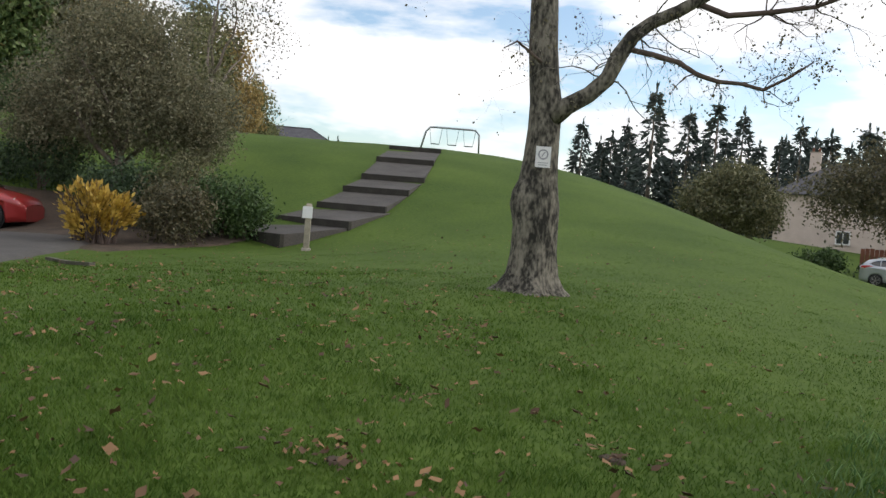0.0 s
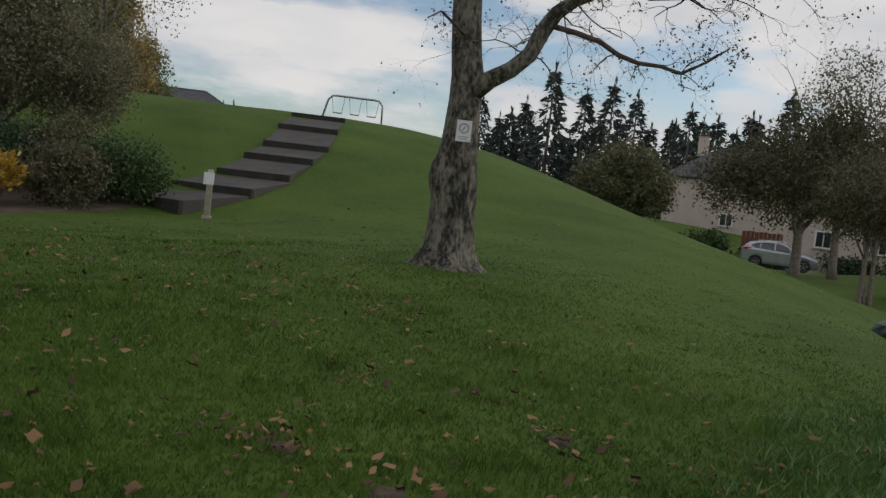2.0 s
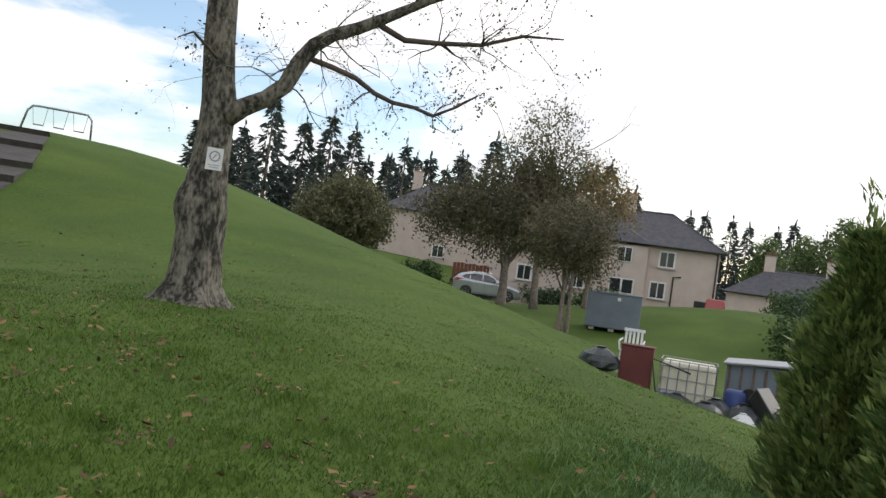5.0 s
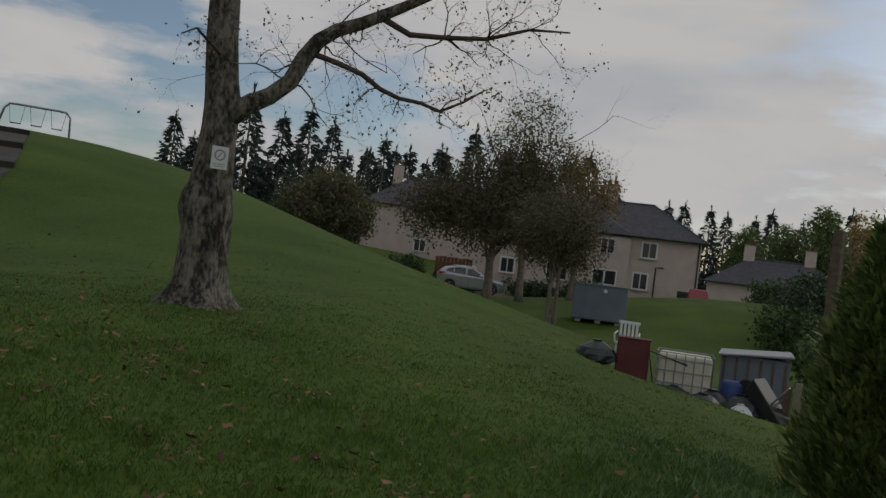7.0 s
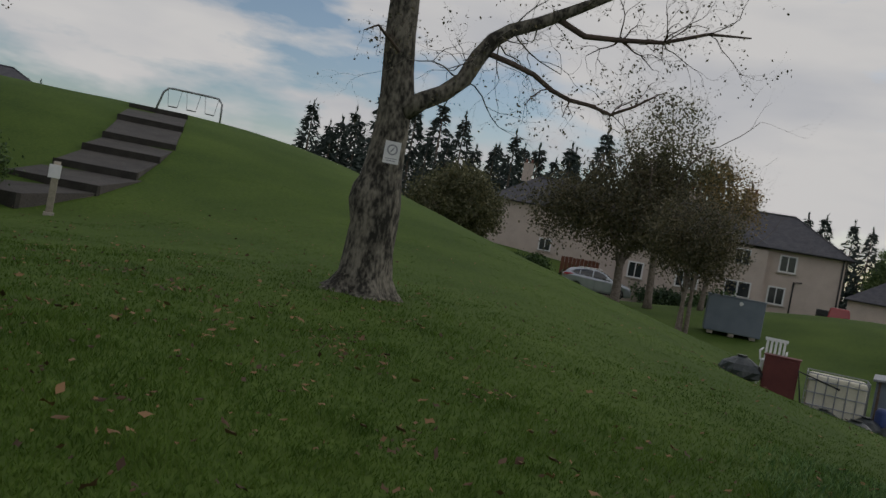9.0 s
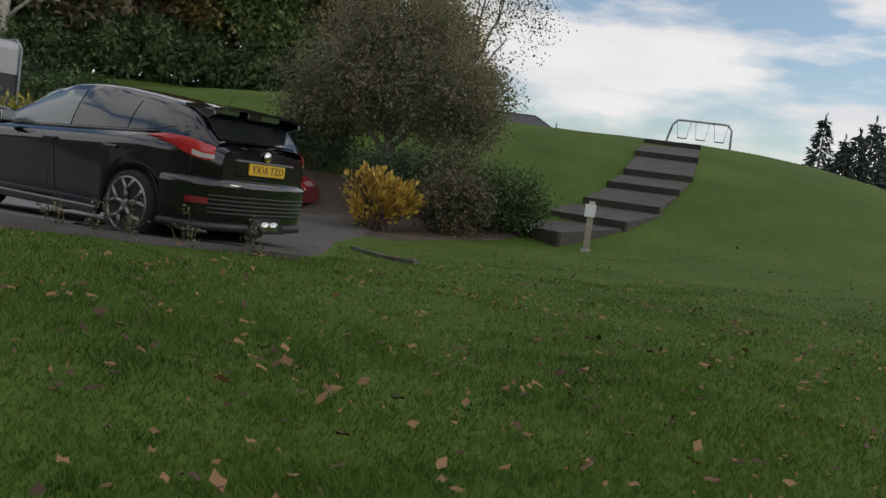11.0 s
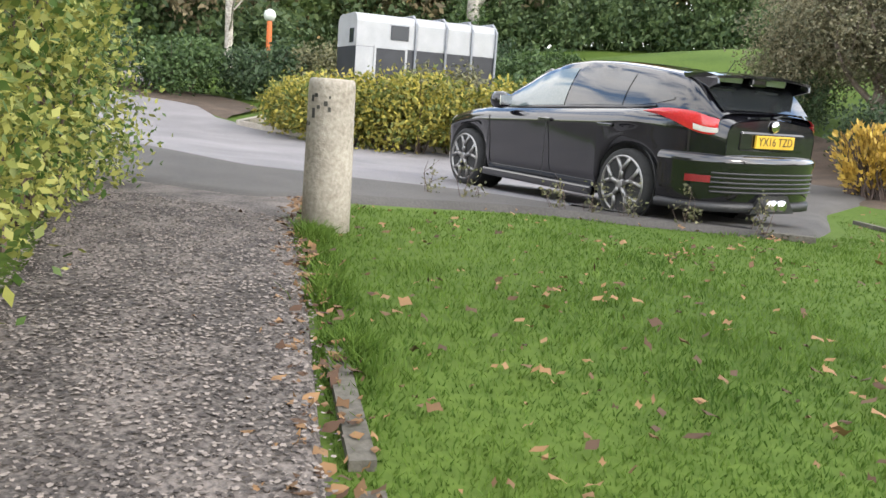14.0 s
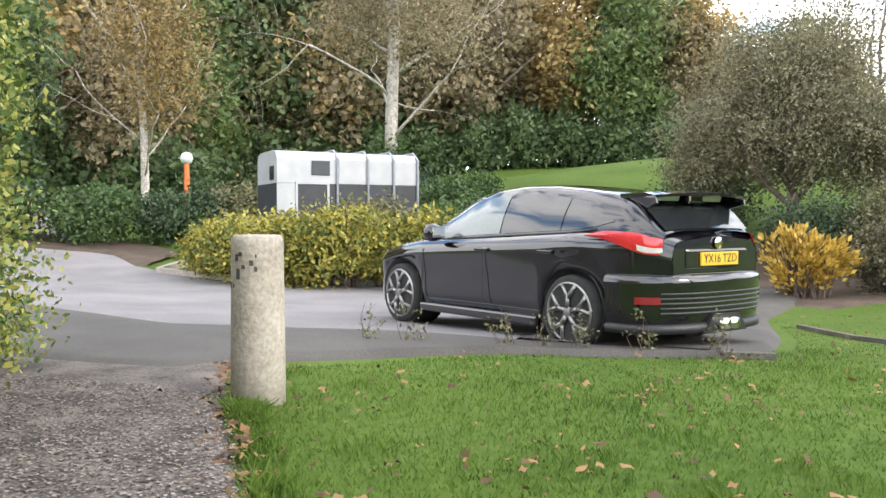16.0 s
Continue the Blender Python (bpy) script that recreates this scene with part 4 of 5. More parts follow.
    for s in (1, -1):
        glass("front_door_window", [-0.26, 0.05, 0.35, 0.57, 0.82], [0.08, 0.08, 0.08, 0.08, 0.14], [0.9, 0.91, 0.87, 0.74, 0.18], s, CLEAR_GLASS if not suv else CAR_GLASS)
        glass("rear_door_window", [-1.08, -0.7, -0.33], [0.1, 0.09, 0.08], [0.86, 0.9, 0.9], s, CAR_GLASS)
        glass("quarter_window", [-1.66, -1.5, -1.32, -1.12], [0.36, 0.2, 0.12, 0.1], [0.42, 0.66, 0.8, 0.86], s, CAR_GLASS)
        g = Geo().tube([side(0.82, 0.03), side(0.4, 0.03), side(-0.4, 0.03), side(-1.2, 0.04), side(-1.5, 0.12)], [0.009] * 5, 6)
        g.v = [(a, s * (b + 0.01), c) for a, b, c in g.v]
        part("window_trim", g, BLACK_PLASTIC, t)
        for dx in (-0.1, -1.0):
            part("door_handle", Geo().box((dx * sx, s * (W * 0.985 + 0.012), 0.86 * sz), (0.2, 0.035, 0.035)), paint, t, bevel=0.01)
        mir = part("mirror", Geo().lathe((0.60 * sx, s * (W + 0.07), 1.02 * sz), [(0.02, -0.12), (0.08, -0.09), (0.095, 0), (0.085, 0.08), (0.03, 0.12)], 14, "Y"), paint, t, smooth=True)
        part("mirror_glass", Geo().box((0.507 * sx, s * (W + 0.07), 1.02 * sz), (0.01, 0.15, 0.1)), CHROME, mir)
        part("sill", Geo().box((0.03 * sx, s * (W * 0.96), 0.22), (1.85 * sx, 0.08, 0.09)), paint if not suv else BLACK_PLASTIC, t, bevel=0.02)
        g = Geo().tube([(-0.12 * sx, s * (W * 0.995 + 0.002), 0.28), (-0.12 * sx, s * (W * 0.992 + 0.003), 0.85)], [0.004, 0.004], 5)
        part("door_gap", g, BLACK_INK, t)
        g = Geo().tube([(0.93 * sx, s * (W * 0.98 + 0.004), 0.30), (0.9 * sx, s * (W * 0.985 + 0.004), 0.85)], [0.004, 0.004], 5)
        part("door_gap", g, BLACK_INK, t)
        # tail lamp wrapping round the corner
        lx2 = [-1.46, -1.56, -1.66, -1.76, -1.86, -1.95, -2.0, -2.04, -2.075, -2.1]
        plan = [(x, half(x) * (0.985 if x > -2.1 else 0.96)) for x in lx2]
        up = [1.02, 1.04, 1.055, 1.055, 1.05, 1.04, 1.025, 1.01, 1.0, 0.99]
        dn = [1.015, 1.0, 0.985, 0.955, 0.915, 0.88, 0.865, 0.86, 0.86, 0.865]

        def lens(lo, hi, out, first=0):
            return Geo().loft([[(x * sx - out * 0.6, s * (y + out * (1 if x > -2.1 else 0.3) + 0.012 * math.sin(math.pi * (lo + (hi - lo) * k / 4))), (d + (u - d) * (lo + (hi - lo) * k / 4)) * sz) for k in range(5)] for (x, y), u, d in list(zip(plan, up, dn))[first:]])

        lamp = part("tail_light", lens(0, 1, 0.012), TAIL_RED, t, "red wrap-round tail light", smooth=True, clean=True)
        part("reverse_lens", lens(0.10, 0.40, 0.017, 5), TAIL_CLEAR, lamp, smooth=True, clean=True)
        part("headlight", Geo().lathe((1.84 * sx, s * 0.64, 0.70 * sz), [(0.02, -0.12), (0.09, -0.05), (0.085, 0.08), (0.01, 0.14)], 12, "X"), TAIL_CLEAR, t, smooth=True)
    for x in ax:
        for s in (1, -1):
            wy = s * (W - 0.13)
            wheel = part("wheel", Geo().lathe((x * sx, wy, R), [(0.02, -0.05), (0.25, -0.05), (0.25, 0.05), (0.02, 0.05)], 24, "Y"), BLACK_INK, t)
            part("tyre", Geo().lathe((x * sx, wy, R), [(0.25, -0.11), (0.30, -0.115), (0.328, -0.09), (0.335, -0.03), (0.335, 0.03), (0.328, 0.09), (0.30, 0.115), (0.25, 0.11)], 32, "Y"), TYRE, wheel, smooth=True)
            g = Geo()
            o = wy + s * 0.118
            for k in range(5):
                a = 6.2832 * k / 5 + 0.3
                g.tube([(x * sx + r * math.cos(a), o + s * dy, R + r * math.sin(a)) for r, dy in ((0.04, 0.0), (0.10, 0.006), (0.15, 0.002))], [0.03, 0.024, 0.024], 6)
                for d in (-0.30, 0.30):
                    g.tube([(x * sx + r * math.cos(a + d * q), o + s * dy, R + r * math.sin(a + d * q)) for r, q, dy in ((0.13, 0.1, 0.002), (0.19, 0.7, -0.004), (0.258, 1.1, -0.010))], [0.026, 0.02, 0.022], 6)
            rim = [[(x * sx + r * math.cos(6.2832 * k / 32), o + s * dy, R + r * math.sin(6.2832 * k / 32)) for k in range(33)] for r, dy in ((0.245, -0.06), (0.249, 0.0), (0.262, 0.010), (0.272, -0.006))]
            g.loft(rim)
            g.lathe((x * sx, o, R), [(0.055, -0.02), (0.055, 0.02), (0.03, 0.024), (0.001, 0.024)], 14, "Y")
            part("rim", g, ALLOY, wheel, "silver multi-spoke alloy rim", smooth=True)
            well = part("wheel_arch_liner", Geo().lathe((x * sx, s * (W - 0.26), R + 0.02), [(0.38, -0.12), (0.385, 0.2), (0.38, 0.205), (0.01, -0.1)], 24, "Y"), BLACK_INK, t)
    part("underbody", Geo().box((0, 0, 0.27), (4.0 * sx, W * 1.5, 0.14)), BLACK_INK, t)
    part("windscreen", Geo().add([(1.10 * sx, -0.66, 0.985 * sz), (1.10 * sx, 0.66, 0.985 * sz), (0.36 * sx, 0.52, 1.39 * sz), (0.36 * sx, -0.52, 1.39 * sz), (1.06 * sx, -0.66, 0.965 * sz), (1.06 * sx, 0.66, 0.965 * sz), (0.32 * sx, 0.52, 1.37 * sz), (0.32 * sx, -0.52, 1.37 * sz)],
                                 [(0, 1, 2, 3), (4, 5, 1, 0), (6, 7, 3, 2), (1, 5, 6, 2), (4, 0, 3, 7)]), CAR_GLASS, t, clean=True)
    # rear end
    g = Geo().loft([[(x * sx - 0.008, y * (0.9 * side(x, 1).y + 0.02), roof_z(x) + 0.02 - 0.012 * y * y) for y in np.linspace(-1, 1, 9)] for x in np.linspace(-2.075, -1.80, 8)])
    part("rear_window", g, CAR_GLASS, t, smooth=True, clean=True)
    if detail:
        g = Geo().loft([[(-1.60, y * 0.59, 1.40 - 0.025 * y * y), (-1.9, y * 0.63, 1.405 - 0.025 * y * y), (-2.02 - 0.05 * (1 - y * y), y * 0.64, 1.385 - 0.03 * y * y), (-2.02 - 0.05 * (1 - y * y), y * 0.64, 1.36 - 0.03 * y * y), (-1.88, y * 0.62, 1.365 - 0.025 * y * y), (-1.62, y * 0.59, 1.36 - 0.025 * y * y)] for y in np.linspace(-1, 1, 15)], closed=True, caps=True)
        spoiler = part("spoiler", g, paint, t, smooth=False, clean=True)
        for s in (1, -1):
            part("end_plate", Geo().add([(-1.66, s * 0.575, 1.35), (-1.76, s * 0.60, 1.38), (-2.02, s * 0.635, 1.35), (-2.03, s * 0.63, 1.29), (-1.9, s * 0.59, 1.25), (-1.66, s * 0.555, 1.34), (-1.76, s * 0.58, 1.375), (-2.02, s * 0.61, 1.345), (-2.03, s * 0.605, 1.29), (-1.9, s * 0.565, 1.25)], [(0, 1, 2, 3, 4), (9, 8, 7, 6, 5), (0, 5, 6, 1), (1, 6, 7, 2), (2, 7, 8, 3), (3, 8, 9, 4), (4, 9, 5, 0)]), paint, spoiler, clean=True)
            # silver panels stand in for sky reflected on the glass below the blade
            part("sky_glint", Geo().box((-1.885, s * 0.30, 1.338), (0.01, 0.3, 0.045), m=Matrix.Rotation(-0.35, 3, "Y")), SILVER_PAINT, spoiler, "pale panel painted as sky glint under the spoiler blade")
        part("centre_strut", Geo().box((-1.86, 0, 1.34), (0.2, 0.2, 0.09)), paint, spoiler, bevel=0.02)

        def tail(u, out=0.0):
            """Plan of the rounded tail, from one wheel arch to the other."""
            a = u * math.pi / 2
            return -1.70 - (0.55 + out) * abs(math.cos(a)) ** 0.78, math.copysign((0.87 + out) * abs(math.sin(a)) ** 0.72, u)

        for s in (1, -1):
            part("exhaust_tip", Geo().lathe((-2.255, s * 0.062, 0.275), [(0.05, -0.08), (0.052, 0.05), (0.042, 0.05), (0.03, -0.02), (0.001, -0.02)], 12, "X"), CHROME, t, smooth=True)
            part("reflector", Geo().loft([[(*tail(s * u, 0.022), z) for z in (0.455, 0.485, 0.515)] for u in np.linspace(0.50, 0.74, 9)]), REFLECTOR, t, "dark red reflector", smooth=True, clean=True)
        us = np.linspace(-1, 1, 41)
        bump = part("rear_bumper", Geo().loft([[(*tail(u, o), z) for o, z in ((-0.04, 0.25), (0.0, 0.30), (0.012, 0.42), (0.018, 0.58), (0.03, 0.62), (0.028, 0.66), (0.0, 0.69), (-0.06, 0.70))] for u in us]), paint, t, smooth=True, clean=True)
        for z in (0.38, 0.42, 0.46, 0.50, 0.54):
            part("slat", Geo().tube([(*tail(u, 0.016), z) for u in np.linspace(-0.5, 0.5, 21)], [0.009] * 21, 5), BLACK_PLASTIC, bump)
        part("lower_lip", Geo().loft([[(*tail(u, o), z) for o, z in ((-0.03, 0.205), (0.02, 0.21), (0.022, 0.27), (-0.02, 0.30))] for u in us], closed=True), BLACK_PLASTIC, bump, smooth=True, clean=True)
        part("diffuser", Geo().add([(-2.275, -0.30, 0.20), (-2.28, -0.18, 0.36), (-2.28, 0.18, 0.36), (-2.275, 0.30, 0.20), (-2.1, -0.30, 0.20), (-2.1, -0.18, 0.36), (-2.1, 0.18, 0.36), (-2.1, 0.30, 0.20)], [(0, 1, 2, 3), (0, 4, 5, 1), (1, 5, 6, 2), (2, 6, 7, 3)]), BLACK_INK, bump, clean=True)
        part("tailgate_recess", Geo().box((-2.165, 0, 0.82), (0.04, 0.86, 0.17)), paint, t, bevel=0.02)
        pl = part("number_plate", Geo().box((-2.2, 0, 0.82), (0.02, 0.52, 0.112)), PLATE_YELLOW, t, "yellow number plate", bevel=0.004)
        if plate_text:
            cu = bpy.data.curves.new("plate_text", "FONT")
            cu.body, cu.size, cu.align_x, cu.align_y, cu.extrude = plate_text, 0.105, "CENTER", "CENTER", 0.001
            tmp = bpy.data.objects.new("plate_text", cu)
            me = bpy.data.meshes.new_from_object(tmp)
            bpy.data.objects.remove(tmp)
            me.materials.append(BLACK_INK)
            me.transform(Matrix.Translation((-2.213, 0, 0.82)) @ Matrix.Rotation(radians(-90), 4, "Z") @ Matrix.Rotation(radians(90), 4, "X") @ Matrix.Diagonal((0.96, 1, 1, 1)))
            part("plate_text", me, None, pl, "black characters")
        part("badge", Geo().lathe((-2.185, 0, 0.955), [(0.05, -0.01), (0.052, 0.0), (0.045, 0.008), (0.001, 0.01)], 20, "X"), CHROME, t, smooth=True)
        part("wiper", Geo().tube([(-2.12, 0.0, 1.02), (-2.09, -0.2, 1.055), (-2.08, -0.36, 1.05)], [0.012, 0.009, 0.006], 6), BLACK_PLASTIC, t)
        part("aerial", Geo().tube([(-1.55, 0, 1.37), (-1.66, 0, 1.53)], [0.006, 0.003], 6), BLACK_PLASTIC, t)
    if suv:
        for s in (1, -1):
            part("roof_rail", Geo().tube([(-1.3 * sx, s * 0.58, 1.44 * sz), (-1.2 * sx, s * 0.6, 1.49 * sz), (0.1 * sx, s * 0.6, 1.53 * sz), (0.25 * sx, s * 0.58, 1.48 * sz)], [0.02] * 4, 6), CHROME, t)
    return t


car("car", "glossy black five-door hatchback parked at the grass edge", pose(-7.27, 8.26, gz(-7.3, 8.2) + 0.06, 0, 0, 170.0) @ Matrix.Scale(1.04, 4), BLACK_PAINT, plate_text="YX16 TZD")
car("car", "red hatchback parked beyond the black one", pose(-12.2, 18.35, gz(-11.8, 18.0) + 0.03, 0, 0, 10), RED_PAINT, 4.1, 1.75, 1.5, detail=False)
car("car", "silver sport utility car parked by the far houses", pose(23.9, 52.6, gz(23.9, 52.4) + 0.25, 0, 0, -25), SILVER_PAINT, 4.6, 1.84, 1.68, detail=False, suv=True)

# ---- horse trailer ----
hz = gz(-19.0, 15.3) + 0.25
ht = thing("horse_trailer", "white and navy horse trailer standing behind the shrubs", "trailer", (-19.0, 15.2, hz), 70)
ht.scale = (0.72, 0.86, 0.86)
L, Wd, Z0, Zm, Z1 = 5.3, 2.1, 0.45, 1.85, 2.8
part("lower_body", Geo().box((0, 0, (Z0 + Zm) / 2), (L, Wd, Zm - Z0)), NAVY_PANEL, ht, bevel=0.02)
g = Geo().loft([[(x, -Wd / 2, Zm + 0.003), (x, -Wd / 2, Z1 - 0.25), (x, -Wd / 2 + 0.12, Z1 - 0.06), (x, -Wd / 2 + 0.4, Z1), (x, Wd / 2 - 0.4, Z1), (x, Wd / 2 - 0.12, Z1 - 0.06), (x, Wd / 2, Z1 - 0.25), (x, Wd / 2, Zm + 0.003)] for x in (-L / 2, L / 2)], closed=True, caps=True)
part("upper_body", g, WHITE_PANEL, ht, clean=True)
for x in (-0.5, 0.65, 1.65, 2.6):
    part("strut", Geo().tube([(x, -Wd / 2 - 0.03, 0.5), (x, -Wd / 2 - 0.03, Z1 - 0.2), (x, -Wd / 2 + 0.3, Z1 + 0.03), (x, Wd / 2 - 0.3, Z1 + 0.03)], [0.05] * 4, 6), STEEL, ht)
part("front_corner", Geo().box((-L / 2 + 0.35, -Wd / 2 - 0.012, (Z0 + Zm) / 2), (0.72, 0.03, Zm - Z0 - 0.02)), WHITE_PANEL, ht)
part("side_door", Geo().box((-1.4, -Wd / 2 - 0.02, 1.15), (1.1, 0.04, 1.3)), NAVY_PANEL, ht)
for x in (-1.98, -0.84):
    part("door_frame", Geo().box((x, -Wd / 2 - 0.03, 1.16), (0.08, 0.05, 1.35)), WHITE_PANEL, ht)
part("door_frame", Geo().box((-1.41, -Wd / 2 - 0.03, 1.86), (1.22, 0.05, 0.07)), WHITE_PANEL, ht)
part("window", Geo().box((-1.1, -Wd / 2 - 0.015, 2.3), (0.66, 0.03, 0.42)), PANE, ht, bevel=0.012)
part("window", Geo().box((-L / 2 - 0.012, -0.55, 2.15), (0.03, 0.4, 0.4)), PANE, ht)
for x in (0.5, 1.3):
    for s in (-1, 1):
        w = part("wheel", Geo().lathe((x, s * 0.9, 0.33), [(0.02, -0.1), (0.3, -0.1), (0.33, -0.05), (0.33, 0.05), (0.3, 0.1), (0.02, 0.1)], 20, "Y"), TYRE, ht)
part("drawbar", Geo().tube([(-L / 2, 0, 0.5), (-L / 2 - 1.2, 0, 0.45), (-L / 2 - 1.2, 0, 0.0)], [0.06, 0.05, 0.05], 8), STEEL, ht)

# ---- shrub island and hedges on the far side of the road ----
ISL = "shrubs on the island"
for k, (x, y, r, hh, mt, lab) in enumerate([(-16.6, 10.9, 1.4, 1.0, GOLD_GREEN, "yellow-green shrub"), (-15.1, 11.6, 1.4, 1.15, GOLD_GREEN, "yellow-green shrub"), (-14.0, 12.7, 1.3, 1.1, GOLD_GREEN, "yellowing olive shrub"),
                                         (-13.2, 14.2, 1.2, 1.0, GREEN_LEAF, "green shrub"), (-18.0, 11.2, 1.2, 0.9, GOLD_GREEN, "yellowing shrub"), (-16.0, 13.4, 1.5, 1.2, OLIVE_LEAF, "olive shrub"), (-14.6, 15.4, 1.5, 1.1, GREEN_LEAF, "green shrub")]):
    shrub("shrub", lab + " with autumn tints on the road island", (x, y), [(0, 0, hh * 0.7, r, r * 0.8, hh * 0.75), (r * 0.4, 0.2, hh * 0.9, r * 0.6, r * 0.5, hh * 0.6), (-r * 0.4, -0.2, hh * 0.8, r * 0.6, r * 0.5, hh * 0.6)], 8000, 0.11, mt, 40 + k, 16, 0.12, 20, ISL)
for k, (x, y, r, hh, mt) in enumerate([(-26.6, 12.0, 1.8, 1.15, GREEN_LEAF), (-25.6, 14.2, 1.7, 1.15, DARK_LEAF), (-24.8, 16.2, 1.8, 1.15, OLIVE_LEAF), (-24.4, 18.6, 1.9, 1.2, GREEN_LEAF), (-28.2, 9.8, 1.9, 1.1, DARK_LEAF), (-30, 7, 2, 1.1, GREEN_LEAF), (-32, 4, 2, 1.1, DARK_LEAF), (-23.4, 21.5, 1.8, 1.0, DARK_LEAF), (-19.5, 20.5, 1.4, 0.8, GREEN_LEAF), (-17.0, 18.4, 1.3, 0.7, GREEN_LEAF)]):
    shrub("shrub", "clipped green shrub along the far road edge", (x, y), [(0, 0, hh * 0.7, r, r * 0.8, hh * 0.8), (0.5, 0.4, hh, r * 0.5, r * 0.5, hh * 0.5)], 5500, 0.14, mt, 60 + k, 10, 0.15, 20, "far hedge")
sheet("verge", [(-21.5, 11.0), (-24, 11.2), (-30, 6.5), (-40, 2.0)], [(-23.5, 13.5), (-26, 13.5), (-33, 9), (-42, 4.5)], SOIL, 0.07, "brown soil verge with fallen leaves", "soil", 30, 8)
sheet("island_soil", [(-12.5, 15.6), (-13.3, 13.3), (-17.4, 11.1), (-19.9, 10.8)], [(-13.6, 17.2), (-15, 16.4), (-18.6, 13.6), (-20.6, 12.0)], SOIL, 0.06, "brown soil of the shrub island", "soil", 30, 12)
gl = thing("globe_lamp", "globe street lamp on an orange post behind the hedge", "lamp", (-27.6, 15.8, gz(-27.6, 15.8) + 0.1))
part("post", Geo().tube([(0, 0, -0.1), (0, 0, 2.2)], [0.1, 0.09], 10), ORANGE, gl)
part("globe", Geo().lathe((0, 0, 2.38), [(0.06, -0.2), (0.16, -0.15), (0.22, 0), (0.16, 0.15), (0.04, 0.21)], 18), GLOBE, gl, "milky globe", smooth=True)

# ---- broadleaved hedge by the path ----
hl = along([(-3.9, 0.95), (-5.4, 1.65), (-8.2, 3.2)], 14)
blobs = []
rng = random.Random(6)
hx, hy = hl[7]
for i, (x, y) in enumerate(hl):
    for z in (0.5, 1.2, 1.9, 2.6):
        blobs.append((x - hx + 0.32 + rng.uniform(-0.08, 0.08), y - hy - 0.7 + rng.uniform(-0.08, 0.08), z, 0.62, 0.62, 0.55))
shrub("hedge", "tall untrimmed green and yellow hedge beside the path", (float(hx), float(hy)), blobs, 85000, 0.05, HEDGE_LEAF, 77, 60, 0.09, 14, shell=0.55, category="hedge")

# ---- conifers by the slope ----
for k, (x, y, hh, r) in enumerate([(6.4, 4.7, 2.25, 0.6), (6.3, 3.75, 2.3, 0.62), (6.9, 4.25, 2.5, 0.7), (7.5, 4.2, 3.1, 0.8), (6.75, 3.3, 2.8, 0.75), (8.1, 5.0, 2.9, 0.8)]):
    rr = np.random.RandomState(90 + k)
    z0 = gz(x, y)
    t = thing("conifer", "dense green conifer of a garden hedge", "tree", (x, y, z0 - 0.05), group="conifer hedge")
    part("trunk", Geo().tube([(0, 0, -0.1), (0.02, 0, hh * 0.6), (0, 0.02, hh * 1.05)], [0.06, 0.04, 0.008], 7), BARK, t)
    n = 19000
    u = rr.uniform(0, 1, n) ** 0.85
    rad = r * (1.0 - 0.75 * u ** 1.8) * (0.55 + 0.45 * rr.uniform(0, 1, n) ** 0.5)
    a = rr.uniform(0, 6.283, n)
    rad *= 1 + 0.18 * np.sin(a * 5 + u * 14 + k) + 0.12 * np.sin(a * 9 - u * 23)
    pts = np.stack([rad * np.cos(a), rad * np.sin(a), u * hh], 1)
    out = np.stack([np.cos(a) * 0.7, np.sin(a) * 0.7, np.full(n, 0.75)], 1)
    part("crown", leaves("crown", pts, 0.12, CONIFER_LEAF, rr, 0.28, 0, out), None, t)
    m2 = 240
    a = rr.uniform(0, 6.283, m2)
    pts = np.stack([0.3 * r * np.cos(a) * rr.uniform(0, 1, m2), 0.3 * r * np.sin(a), hh * rr.uniform(0.85, 1.18, m2)], 1)
    part("leader", leaves("leader", pts, 0.12, CONIFER_LEAF, rr, 0.22, 0, np.stack([np.cos(a) * 0.3, np.sin(a) * 0.3, np.ones(m2)], 1)), None, t)

# ---- clutter at the foot of the slope ----
def gnd(x, y):
    return gz(x, y) - 0.01


mb = thing("cupboard", "maroon wooden cupboard standing among junk", "cupboard", (11.45, 15.35, gnd(11.45, 15.35)), -38)
part("body", Geo().box((0, 0, 0.45), (0.68, 0.42, 0.9)), MAROON, mb, bevel=0.01)
part("door", Geo().box((0, -0.22, 0.45), (0.62, 0.02, 0.82)), MAROON, mb, bevel=0.004)
part("top", Geo().box((0, 0, 0.91), (0.72, 0.46, 0.025)), MAROON, mb, bevel=0.004)
ch = thing("plastic_chair", "white plastic chair behind the maroon cupboard", "chair", (11.9, 16.3, gnd(11.9, 16.3)), 140)
part("seat", Geo().box((0, 0, 0.62), (0.46, 0.44, 0.04)), WHITE_PLASTIC, ch, bevel=0.01)
for sx in (-1, 1):
    for sy in (-1, 1):
        part("leg", Geo().tube([(sx * 0.24, sy * 0.22, 0), (sx * 0.2, sy * 0.18, 0.62)], [0.022, 0.025], 6), WHITE_PLASTIC, ch)
    part("armrest", Geo().tube([(sx * 0.24, 0.2, 0.62), (sx * 0.27, 0.2, 0.82), (sx * 0.25, -0.2, 0.86)], [0.02, 0.025, 0.02], 6), WHITE_PLASTIC, ch)
for k in range(5):
    part("back_slat", Geo().box((-0.18 + 0.09 * k, -0.22, 0.85), (0.05, 0.02, 0.44)), WHITE_PLASTIC, ch)
part("top_rail", Geo().box((0, -0.23, 1.08), (0.48, 0.03, 0.07)), WHITE_PLASTIC, ch, bevel=0.01)
